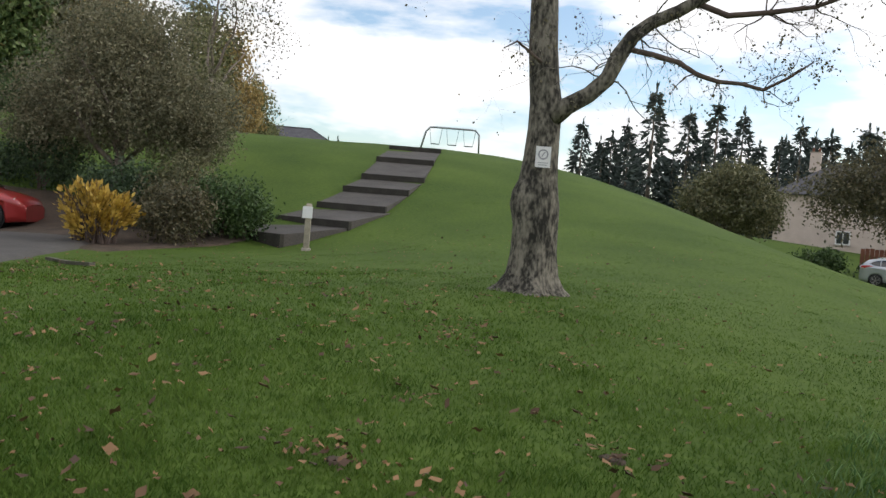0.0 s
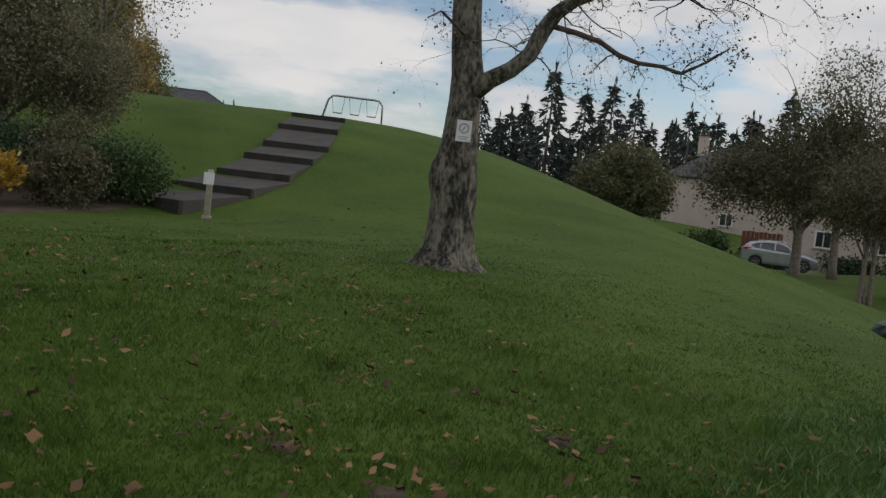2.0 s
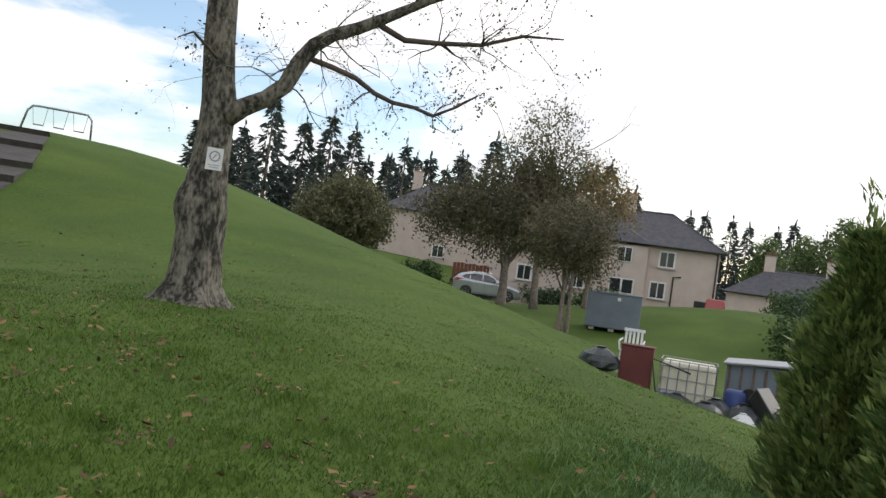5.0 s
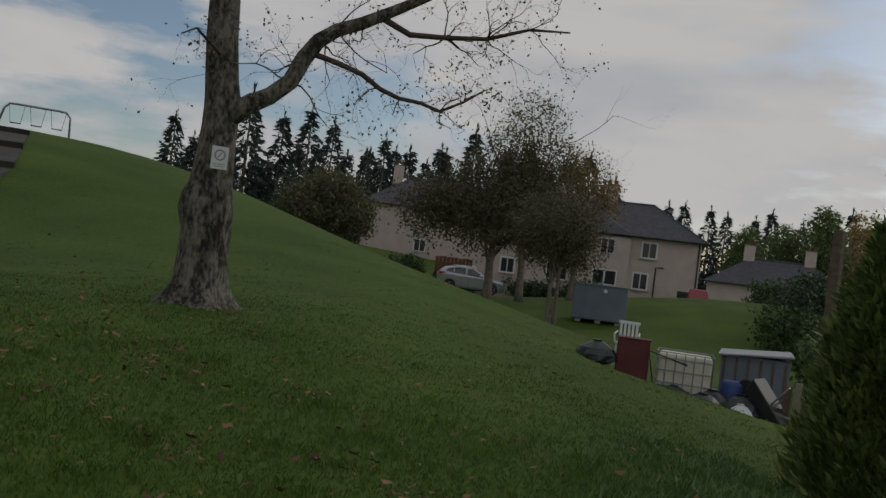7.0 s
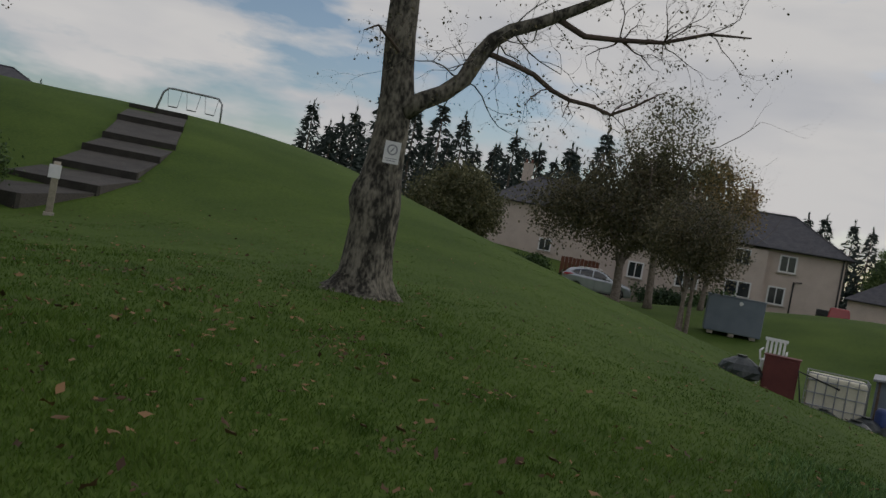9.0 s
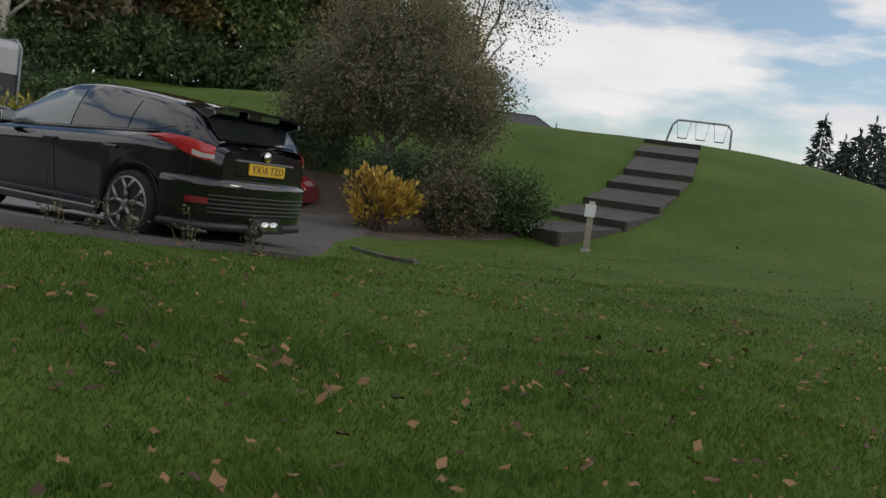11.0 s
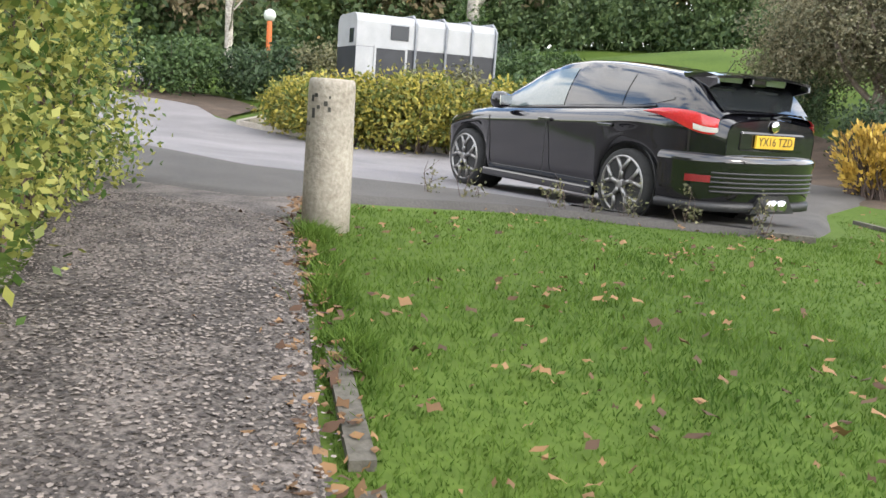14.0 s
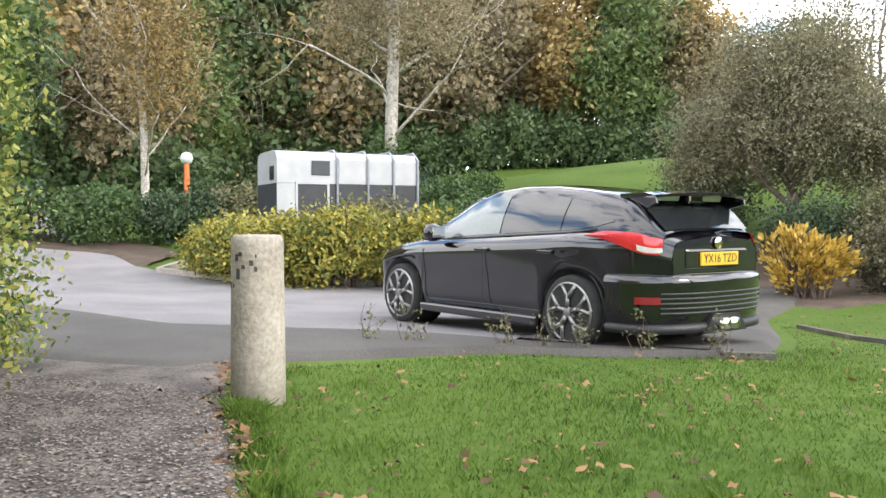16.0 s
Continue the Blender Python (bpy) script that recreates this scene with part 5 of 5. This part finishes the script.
ib = thing("water_tank", "cream bulk liquid container in a wire cage", "tank", (12.55, 15.0, gnd(12.55, 15.0)), -38)
part("bottle", Geo().box((0, 0, 0.6), (1.1, 0.95, 0.9)), MILKY, ib, bevel=0.06)
part("pallet", Geo().box((0, 0, 0.07), (1.2, 1.0, 0.13)), OLD_WOOD, ib)
for z in (0.2, 0.45, 0.7, 0.95, 1.08):
    part("cage_bar", Geo().tube([(-0.58, -0.5, z), (0.58, -0.5, z), (0.58, 0.5, z), (-0.58, 0.5, z), (-0.58, -0.5, z)], [0.012] * 5, 5), STEEL, ib)
for k in range(7):
    x = -0.58 + 1.16 * k / 6
    part("cage_bar", Geo().tube([(x, -0.5, 0.1), (x, -0.5, 1.08)], [0.012, 0.012], 5), STEEL, ib)
for k in range(5):
    y = -0.5 + k * 0.25
    part("cage_bar", Geo().tube([(0.58, y, 0.1), (0.58, y, 1.08)], [0.012, 0.012], 5), STEEL, ib)


def bag(name, label, x, y, r, h, seed, material):
    rng2 = random.Random(seed)
    t = thing(name, label, "bag", (x, y, gnd(x, y)), rng2.uniform(0, 90), "junk bags")
    rings = []
    for z, f in ((0, 0.75), (0.15, 1.0), (0.4, 1.02), (0.65, 0.85), (0.85, 0.5), (0.95, 0.22), (1.0, 0.28)):
        rings.append([(r * f * (1 + rng2.uniform(-0.14, 0.14)) * math.cos(6.2832 * k / 14), r * f * (1 + rng2.uniform(-0.14, 0.14)) * math.sin(6.2832 * k / 14), h * z) for k in range(14)])
    part("sack", Geo().loft(rings, closed=True, caps=True), material, t)


bag("bag", "crumpled black plastic sack on the grass edge", 10.75, 15.7, 0.42, 0.5, 1, BAG)
bag("bag", "black plastic sack half under the junk", 12.3, 14.0, 0.42, 0.42, 2, BAG)
bag("bag", "dark plastic sack slumped beside the container", 11.95, 14.5, 0.36, 0.36, 3, BAG)
bag("bag", "pale grey sack lying among the junk", 12.85, 13.5, 0.26, 0.4, 4, WHITE_PLASTIC)
bag("bag", "black plastic sack in front of the wire-caged container", 12.75, 14.25, 0.4, 0.55, 5, BAG)
bag("bag", "dark plastic sack piled beside the blue barrel", 13.15, 13.85, 0.42, 0.6, 6, BAG)
bb = thing("barrel", "blue plastic barrel beside the container", "barrel", (13.35, 14.3, gnd(13.35, 14.3)))
part("drum", Geo().lathe((0, 0, 0), [(0.26, 0), (0.29, 0.05), (0.29, 0.3), (0.305, 0.33), (0.29, 0.36), (0.29, 0.72), (0.25, 0.8), (0.02, 0.81)], 22), BLUE_PLASTIC, bb, smooth=True)
mw = thing("lawn_mower", "old mower with a bent black tubular handle", "mower", (11.95, 14.85, gnd(11.95, 14.85)), -30)
part("deck", Geo().box((0, 0, 0.17), (0.6, 0.42, 0.18)), BLUE_PLASTIC, mw, bevel=0.04)
for sx in (-0.28, 0.28):
    for sy in (-0.22, 0.22):
        part("wheel", Geo().lathe((sx, sy, 0.11), [(0.02, -0.03), (0.11, -0.03), (0.11, 0.03), (0.02, 0.03)], 14, "Y"), TYRE, mw)
part("handle", Geo().tube([(-0.25, -0.2, 0.25), (-0.4, -0.2, 0.95), (0.4, -0.2, 0.75), (0.45, 0.2, 0.7)], [0.02] * 4, 6), BLACK_PLASTIC, mw)
bn = thing("wheelbarrow", "upturned dark wheelbarrow leaning on the junk", "wheelbarrow", (13.6, 13.6, gnd(13.6, 13.6)), 30)
part("tray", Geo().box((0, 0, 0.5), (0.6, 0.85, 0.3), m=Matrix.Rotation(0.9, 3, "X"), taper=1.25), BLACK_PLASTIC, bn, bevel=0.03)
for s in (-1, 1):
    part("handle", Geo().tube([(s * 0.2, 0.5, 0), (s * 0.22, 0, 0.35), (s * 0.3, -0.5, 0.95)], [0.02] * 3, 6), STEEL, bn)
part("wheel", Geo().lathe((0, 0.45, 0.75), [(0.02, -0.04), (0.17, -0.04), (0.19, 0), (0.17, 0.04), (0.02, 0.04)], 16, "X"), TYRE, bn)
sh = thing("shed", "low grey shed with a felted lean-to roof", "shed", (15.0, 15.6, gnd(15.0, 15.6)), -42)
part("wall", Geo().box((0, 0, 0.55), (1.45, 1.6, 1.3)), GREY_METAL, sh)
part("roof", Geo().box((0, 0, 1.25), (1.6, 1.9, 0.05), m=Matrix.Rotation(-0.09, 3, "Y")), STEEL, sh, bevel=0.01)
for k in range(6):
    part("batten", Geo().box((-0.65 + 0.26 * k, -0.815, 0.55), (0.05, 0.03, 1.2)), DARK_WOOD, sh)
rng = random.Random(8)
for k in range(5):
    x, y = 13.9 + 0.13 * k, 13.35 - 0.12 * k
    p = thing("plank", "old wooden plank leaning at the junk heap", "plank", (x, y, gnd(x, y)), -35, "leaning planks")
    part("board", Geo().box((0, 0.12, 0.5), (0.14, 0.03, 1.0 + rng.uniform(-0.15, 0.1)), m=Matrix.Rotation(0.22, 3, "X")), OLD_WOOD if k % 2 else DARK_WOOD, p)
wpst = thing("wooden_post", "thick weathered timber post above the conifers", "post", (16.6, 15.1, gnd(16.6, 15.1)), 20)
part("timber", Geo().box((0, 0, 2.2), (0.22, 0.22, 4.4)), DARK_WOOD, wpst, bevel=0.02)
tk = thing("oil_tank", "grey rectangular metal tank on the grass", "tank", (22.3, 34.0, gnd(22.3, 34.0)), -30)
part("shell", Geo().box((0, 0, 0.92), (2.45, 1.3, 1.6)), GREY_METAL, tk, bevel=0.05)
part("rim", Geo().box((0, 0, 1.73), (2.5, 1.35, 0.05)), GREY_METAL, tk, bevel=0.01)
part("cap", Geo().lathe((0.2, -0.66, 1.5), [(0.09, -0.03), (0.09, 0.02), (0.01, 0.03)], 14, "Y"), WHITE_PLASTIC, tk)
for s in (-0.9, 0, 0.9):
    part("foot", Geo().box((s, 0, 0.06), (0.25, 1.2, 0.16)), CONCRETE, tk)

# ---- houses ----


def house(label, x, y, z, rz, L, D, wall, roof, windows, group, chimneys, pipe=None, gable=None):
    """Hipped house. Origin at the front right corner of the front wall, front towards -y, running back along -x."""
    h = thing("house", label, "house", (x, y, z), rz, group)
    w = part("wall", Geo().box((-L / 2, D / 2, wall / 2 - 0.75), (L, D, wall + 1.5)), HARL, h)
    e = 0.4
    g = Geo().add([(-L - e, -e, wall), (e, -e, wall), (e, D + e, wall), (-L - e, D + e, wall), (-L + D * 0.42, D / 2, wall + roof), (-D * 0.42, D / 2, wall + roof)], [(0, 1, 5, 4), (1, 2, 5), (2, 3, 4, 5), (3, 0, 4), (3, 2, 1, 0)])
    r = part("roof", g, SLATE, h)
    part("gutter", Geo().tube([(-L - e, -e, wall), (e, -e, wall), (e, D + e, wall)], [0.06] * 3, 6), BLACK_PLASTIC, r)
    part("ridge_tiles", Geo().tube([(-L + D * 0.42, D / 2, wall + roof), (-D * 0.42, D / 2, wall + roof)], [0.09, 0.09], 6), SLATE, r)
    for a, b in (((e, -e, wall), (-D * 0.42, D / 2, wall + roof)), ((e, D + e, wall), (-D * 0.42, D / 2, wall + roof))):
        part("hip_tiles", Geo().tube([a, b], [0.07, 0.07], 6), SLATE, r)
    for cx in chimneys:
        c = part("chimney", Geo().box((cx, D / 2, wall + roof + 0.3), (0.9, 0.6, 1.7)), HARL, r)
        part("chimney_cap", Geo().box((cx, D / 2, wall + roof + 1.18), (1.0, 0.7, 0.1)), CONCRETE, r)
        for s in (-0.25, 0.25):
            part("chimney_pot", Geo().lathe((cx + s, D / 2, wall + roof + 1.2), [(0.11, 0), (0.1, 0.35), (0.07, 0.35)], 10), BRICK_RED, r)
    for wx, wz, ww, wh, lights in windows:
        v = part("window", Geo().box((wx, -0.005, wz), (ww + 0.16, 0.05, wh + 0.16)), WHITE_FRAME, h)
        for k in range(lights):
            px = wx - ww / 2 + ww * (k + 0.5) / lights
            part("pane", Geo().box((px, -0.032, wz), (ww / lights - 0.07, 0.02, wh - 0.05)), PANE, v)
        part("sill", Geo().box((wx, -0.06, wz - wh / 2 - 0.11), (ww + 0.3, 0.14, 0.07)), CONCRETE, v)
    for side_z in (1.9, 4.2):
        if wall > 4:
            part("window", Geo().box((0.005, D * 0.6, side_z), (0.05, 0.8, 1.0)), PANE, h)
    if pipe:
        part("downpipe", Geo().tube([(pipe, -0.08, 0.2), (pipe, -0.08, 3.0), (pipe + 0.5, -0.08, 3.05)], [0.05] * 3, 6), BLACK_PLASTIC, h)
        part("downpipe", Geo().tube([(-0.15, -0.08, 0), (-0.15, -0.08, wall)], [0.05] * 2, 6), BLACK_PLASTIC, h)
    if gable:
        b = part("bay", Geo().box((gable, -0.35, wall / 2 - 0.1), (3.4, 0.7, wall - 0.2)), HARL, h)
        part("bay_roof", Geo().add([(gable - 1.9, -0.95, wall), (gable + 1.9, -0.95, wall), (gable + 1.9, 1.5, wall + 0.02), (gable - 1.9, 1.5, wall + 0.02), (gable, 1.5, wall + 1.25), (gable, 0.4, wall + 1.1)], [(0, 1, 5), (1, 2, 4, 5), (3, 0, 5, 4), (3, 2, 1, 0)]), SLATE, b)
    return h


house("cream harled two-storey house with a hipped slate roof", 38.0, 46.9, -0.75, -34.6, 15.5, 8.0, 4.95, 2.6,
      [(-3.4, 4.1, 0.95, 1.0, 2), (-3.8, 1.95, 0.95, 1.05, 2), (-9.5, 4.1, 1.2, 1.0, 2), (-9.5, 1.95, 1.4, 1.05, 3), (-13, 4.1, 0.95, 1.0, 2), (-13, 1.95, 0.95, 1.0, 2)], "houses", [-6.5, -14.0], -2.85, -6.4)
bayw = thing("bay_window", "white-framed windows of the projecting bay", "window", (38.0, 46.9, -0.75), -34.6)
for z, ww in ((4.1, 0.95), (1.95, 1.7)):
    part("frame", Geo().box((-6.2, -0.705, z), (ww, 0.06, 1.05)), WHITE_FRAME, bayw)
    for k in (-1, 1):
        part("pane", Geo().box((-6.2 + k * ww * 0.24, -0.74, z), (ww * 0.4, 0.03, 0.9)), PANE, bayw)
house("cream harled house seen past trees, slate roof and tall chimney", 41.5, 66.5, 0.2, -24, 21.0, 8.0, 5.2, 2.8, [(-3, 4.2, 1, 1, 2), (-3, 1.8, 1, 1, 2), (-8, 4.2, 1, 1, 2), (-8, 1.8, 1.4, 1, 3), (-13, 4.2, 1, 1, 2), (-15.5, 1.8, 1, 1, 2)], "houses", [-18.6, -3])
house("pale single-storey house far beyond the conifers", 57.0, 52.0, -1.0, -44, 11.0, 7.0, 3.0, 2.4, [(-2.5, 1.7, 1, 1.0, 2), (-6.5, 1.7, 1.2, 1.0, 2)], "houses", [-3, -8])
house("long grey-roofed building behind the crest", -15.5, 74.0, 3.4, 8, 13.0, 8.0, 2.6, 2.2, [], "houses", [-11])
gf = thing("garden_fence", "reddish board fence before the far house", "fence", (25.0, 62.0, gz(25, 62)), -15)
for k in range(14):
    part("board", Geo().box((k * 0.3, 0, 0.8), (0.27, 0.04, 1.7 + 0.05 * (k % 3))), BRICK_RED, gf)
for k, (x, y, r, hh) in enumerate([(20.5, 57, 2.0, 1.1), (24.5, 56, 2.0, 1.1), (28.5, 54.5, 2.0, 1.2), (32, 51.5, 1.8, 1.0), (29.5, 47.5, 1.6, 0.9), (27.0, 49.5, 1.5, 0.8), (41, 44, 1.4, 1.8), (44, 46.5, 2, 1.4), (27, 27, 1.8, 1.1), (31, 30, 2, 1.2), (23, 21, 1.6, 1.0), (35, 34, 1.8, 1.2), (20, 17.5, 1.5, 1.0), (38, 38, 2, 1.2)]):
    shrub("shrub", "dark garden hedge shrub before the houses", (x, y), [(0, 0, hh * 0.7, r, r * 0.8, hh), (0.6, 0, hh, r * 0.5, r * 0.5, hh * 0.6)], 3000, 0.2, DARK_LEAF if k % 2 else GREEN_LEAF, 120 + k, 8, 0.18, 16, "garden hedge")
rj = thing("digger", "small red machine parked by the house", "vehicle", (34.8, 43.2, gz(34.8, 43.2)), -40)
part("hood", Geo().box((0.3, 0, 0.75), (1.3, 0.9, 0.7), taper=0.8), RED_PAINT, rj, bevel=0.08)
part("seat_box", Geo().box((-0.6, 0, 0.6), (0.7, 0.8, 0.5)), BLACK_PLASTIC, rj, bevel=0.05)
for x in (-0.6, 0.7):
    for s in (-0.5, 0.5):
        part("wheel", Geo().lathe((x, s, 0.3), [(0.02, -0.1), (0.3, -0.1), (0.3, 0.1), (0.02, 0.1)], 16, "Y"), TYRE, rj)

# ---- trees on the right ----
tree("tree", "broad round olive-green tree beyond the crest", (14.8, 58.0), 6.0, 0.22, [(0, 0, 3.4, 3.6, 3.0, 2.2), (-1.6, 0, 3.0, 2.0, 2.0, 1.9), (1.8, 0, 2.8, 2.0, 2.0, 1.8), (0, 0, 4.6, 2.4, 2.2, 1.4)], 26000, 0.22, OLIVE_LEAF, seed=201, clump=0.3, twigs=26, fork=0.2)
tree("tree", "brownish broad-crowned tree beside the parked car", (19.6, 40.6), 9.0, 0.26, [(-0.5, 0, 5.0, 3.6, 3.0, 2.6), (-3.6, 0, 4.4, 2.2, 2.0, 1.7), (1.2, 0, 6.4, 2.2, 2.0, 1.8), (1.8, 0, 4.2, 1.8, 1.8, 1.6)], 30000, 0.17, BROWN_LEAF, seed=202, clump=0.28, twigs=24, fork=0.3)
tree("tree", "tall airy tree with thin grey-green foliage", (21.2, 40.0), 11.5, 0.2, [(-0.3, 0, 9.4, 2.0, 1.8, 1.9), (1.0, 0, 7.8, 2.3, 2.0, 1.6), (-1.4, 0, 8.2, 1.6, 1.5, 1.3)], 6500, 0.14, OLIVE_LEAF, seed=203, bare=4, clump=0.3, twigs=14, fork=0.45)
tree("tree", "airy autumn tree with pale sparse leaves", (24.5, 40.5), 9.0, 0.15, [(0, 0, 6.6, 2.0, 2.0, 1.9), (1.2, 0, 5.8, 1.4, 1.4, 1.3)], 5000, 0.14, AUTUMN_LEAF, seed=204, bare=4, clump=0.3, twigs=14)
tree("tree", "multi-stemmed slender tree with brownish foliage", (18.3, 31.4), 6.8, 0.1, [(0, 0, 4.4, 2.1, 2.0, 1.9), (0.9, 0, 3.6, 1.5, 1.4, 1.2), (-0.9, 0, 3.8, 1.4, 1.4, 1.2)], 17000, 0.12, BROWN_LEAF, seed=205, clump=0.22, twigs=20, stems=3, fork=0.4)


def fir(name, seed, tall, r):
    rr2 = np.random.RandomState(seed)
    t = thing(name, "tall dark fir of the distant wood", "tree", (0, 0, 0), group="distant firs")
    part("trunk", Geo().tube([(0, 0, 0), (0, 0, tall * 0.5), (0, 0, tall)], [0.3, 0.18, 0.03], 7), BARK, t)
    P, A = [], []
    for lv in range(36):
        f = 0.03 + 0.97 * lv / 36
        reach = r * (1.02 - f) ** 1.05 * rr2.uniform(0.75, 1.12)
        for a in rr2.uniform(0, 6.283, 10):
            m3 = max(4, int(17 * (1 - f)))
            s = rr2.uniform(0.1, 1, m3) ** 0.7 * reach * rr2.uniform(0.6, 1.15)
            P.append(np.stack([s * np.cos(a), s * np.sin(a), tall * f + 0.1 * s - 0.09 * s * s + rr2.normal(0, 0.06, m3)], 1) + rr2.normal(0, 0.1, (m3, 3)))
            A.append(np.tile([math.cos(a), math.sin(a), -0.35], (m3, 1)))
    P.append(np.stack([np.zeros(12), np.zeros(12), tall * np.linspace(0.93, 1.02, 12)], 1))
    A.append(np.tile([0, 0, 1.5], (12, 1)))
    P, A = np.concatenate(P), np.concatenate(A)
    part("crown", leaves("crown", P, 0.75, FIR_LEAF, rr2, 0.33, 0.1, A), None, t)
    return t


rng = random.Random(44)
protos = [fir("fir", 301, 15, 4.9), fir("fir", 302, 13, 4.5), fir("fir", 303, 16, 5.0)]
spots = [(az, rng.uniform(96, 122), rng.uniform(0.72, 1.15)) for az in np.arange(3.5, 33, 0.62)]
spots += [(az, rng.uniform(110, 130), rng.uniform(0.62, 0.8)) for az in np.arange(32, 62, 0.9)]
spots += [(az, rng.uniform(110, 130), rng.uniform(0.5, 0.6)) for az in np.arange(-3.5, 4, 1.0)]
spots += [(az, rng.uniform(110, 125), rng.uniform(0.65, 0.72)) for az in (-16.5, -15, -13.5, -12.8)]
for k, (az, d, s) in enumerate(spots):
    x, y = d * math.sin(radians(az + rng.uniform(-0.4, 0.4))), d * math.cos(radians(az))
    m = pose(x, y, -0.2, 0, 0, rng.uniform(0, 360)) @ Matrix.Scale(s, 4)
    if k < 3:
        protos[k].matrix_basis = pose(x, y, -0.2, 0, 0, 30 * k)
        protos[k].scale = (s, s, s)
    else:
        c = copy_thing(protos[k % 3], pose(x, y, -0.2, 0, 0, rng.uniform(0, 360)))
        c.scale = (s, s, s)

# ---- woodland on the left ----
WOOD = "woodland trees"
kinds = []
for k, (mt, n, lab) in enumerate([(WOOD_DARK, 12000, "dense dark green woodland tree"), (WOOD_GREEN, 12000, "deep green woodland tree"), (WOOD_GOLD, 9000, "golden brown autumn woodland tree"), (WOOD_BROWN, 10000, "brown-green woodland tree beyond the road"), (WOOD_OLIVE, 11000, "olive green woodland tree")]):
    kinds.append(tree("tree", lab, (0, 0, 0), 14.0, 0.3, [(0, 0, 8, 3.8, 3.6, 5.0), (1.8, 0.5, 5.5, 2.8, 2.8, 3.2), (-1.8, -0.5, 6, 2.8, 2.8, 3.4), (0, 0, 11.5, 2.4, 2.4, 2.4), (0.5, -1.8, 4, 2.6, 2.4, 2.8)], n, 0.42, mt, seed=400 + k, bare=2, clump=0.45, twigs=30, fork=0.25, group=WOOD, shell=0.3))
rng = random.Random(19)
spots = []
for az in np.arange(-92, -26, 2.3):
    near = az < -60
    spots.append((az, rng.uniform(46, 52) if near else rng.uniform(58, 66), rng.uniform(1.0, 1.25)))
    if az < -40:
        spots.append((az + 1.1, rng.uniform(60, 70), rng.uniform(1.25, 1.5)))
    else:
        spots[-1] = (az, spots[-1][1], 1.12 - 0.025 * (az + 40))
spots += [(-27.5, 60, 0.85), (-25.5, 66, 0.72), (-23.5, 72, 0.6), (-21.5, 80, 0.5), (-19.8, 86, 0.42), (-29, 62, 0.85), (-31, 60, 0.9), (-76, 40, 0.75), (-70, 41, 0.7), (-82, 39, 0.8), (-64.5, 44, 0.7)]
spots += [(-21.3, 64, 0.85), (-19.4, 66, 0.70), (-17.9, 69, 0.56), (-16.7, 72, 0.42)]
spots += [(az, rng.uniform(80, 94), rng.uniform(0.54, 0.70)) for az in np.arange(41.5, 66, 2.2)]
used = set()
for az, d, s in spots:
    k = rng.choice([0, 1, 1, 3, 3, 4, 4, 2])
    x, y = d * math.sin(radians(az)), d * math.cos(radians(az))
    z = gz(x, y) - 0.3
    if k not in used:
        used.add(k)
        kinds[k].matrix_basis = pose(x, y, z, 0, 0, rng.uniform(0, 360))
        kinds[k].scale = (s, s, s)
    else:
        c = copy_thing(kinds[k], pose(x, y, z, 0, 0, rng.uniform(0, 360)))
        c.scale = (s, s, s * rng.uniform(0.9, 1.1))
tree("birch_tree", "pale-stemmed birch with bare twigs and ivy at the foot", (-27.8, 25.4), 13.5, 0.3, [(0, 0, 9.5, 3.4, 3.2, 3.4), (2.5, 0, 7, 2.8, 2.4, 2.4), (-2.2, 0, 8, 2.6, 2.4, 2.6)], 15000, 0.15, WOOD_BROWN, BIRCH_BARK, seed=501, bare=3, fork=0.8, clump=0.35, twigs=12)
tree("birch_tree", "slender pale birch with thin golden leaves", (-31.5, 16.4), 11.0, 0.16, [(0.5, 0, 7.2, 2.4, 2.2, 2.6), (1.5, 0, 5.0, 1.8, 1.6, 1.6)], 7500, 0.16, AUTUMN_LEAF, BIRCH_BARK, seed=502, bare=3, fork=0.7, clump=0.35, twigs=12)
shrub("ivy", "dark ivy round the foot of the birch", (-27.8, 25.4), [(0, 0, 1.4, 0.6, 0.6, 1.6)], 2500, 0.2, GREEN_LEAF, 503, 6, 0.15, 16)

rng = random.Random(23)
under = shrub("undergrowth", "dark tangled undergrowth at the wood's edge", (0.0, 0.0), [(0, 0, 1.3, 3.4, 2.0, 1.9), (1.6, 0, 2.0, 1.8, 1.5, 1.4), (-1.6, 0, 1.6, 1.8, 1.5, 1.5)], 5500, 0.34, WOOD_DARK, 700, 10, 0.3, 24, "undergrowth")
for k, az in enumerate(np.arange(-90, -25, 3.1)):
    d = rng.uniform(42, 45) if az < -60 else rng.uniform(56, 58)
    x, y = d * math.sin(radians(az)), d * math.cos(radians(az))
    m = pose(x, y, gz(x, y) - 0.2, 0, 0, -az)
    o = under if k == 0 else copy_thing(under, m)
    o.matrix_basis = m
    o.scale = (1, 1, rng.uniform(0.9, 1.4))

# ---- weeds along the kerb ----
rng = random.Random(71)
for k, (x, y) in enumerate([(-5.3, 7.0), (-5.7, 6.75), (-6.3, 6.4), (-6.9, 5.9), (-4.8, 7.35), (-7.2, 5.7), (-6.0, 6.6)]):
    shrub("weed", "straggly weed growing at the kerb", (x, y), [(0, 0, 0.14, 0.14, 0.14, 0.15), (0, 0, 0.3, 0.1, 0.1, 0.12)], 90, 0.04, OLIVE_LEAF, 600 + k, 4, 0.03, 8, "kerb weeds", category="weed", thick=0.2)
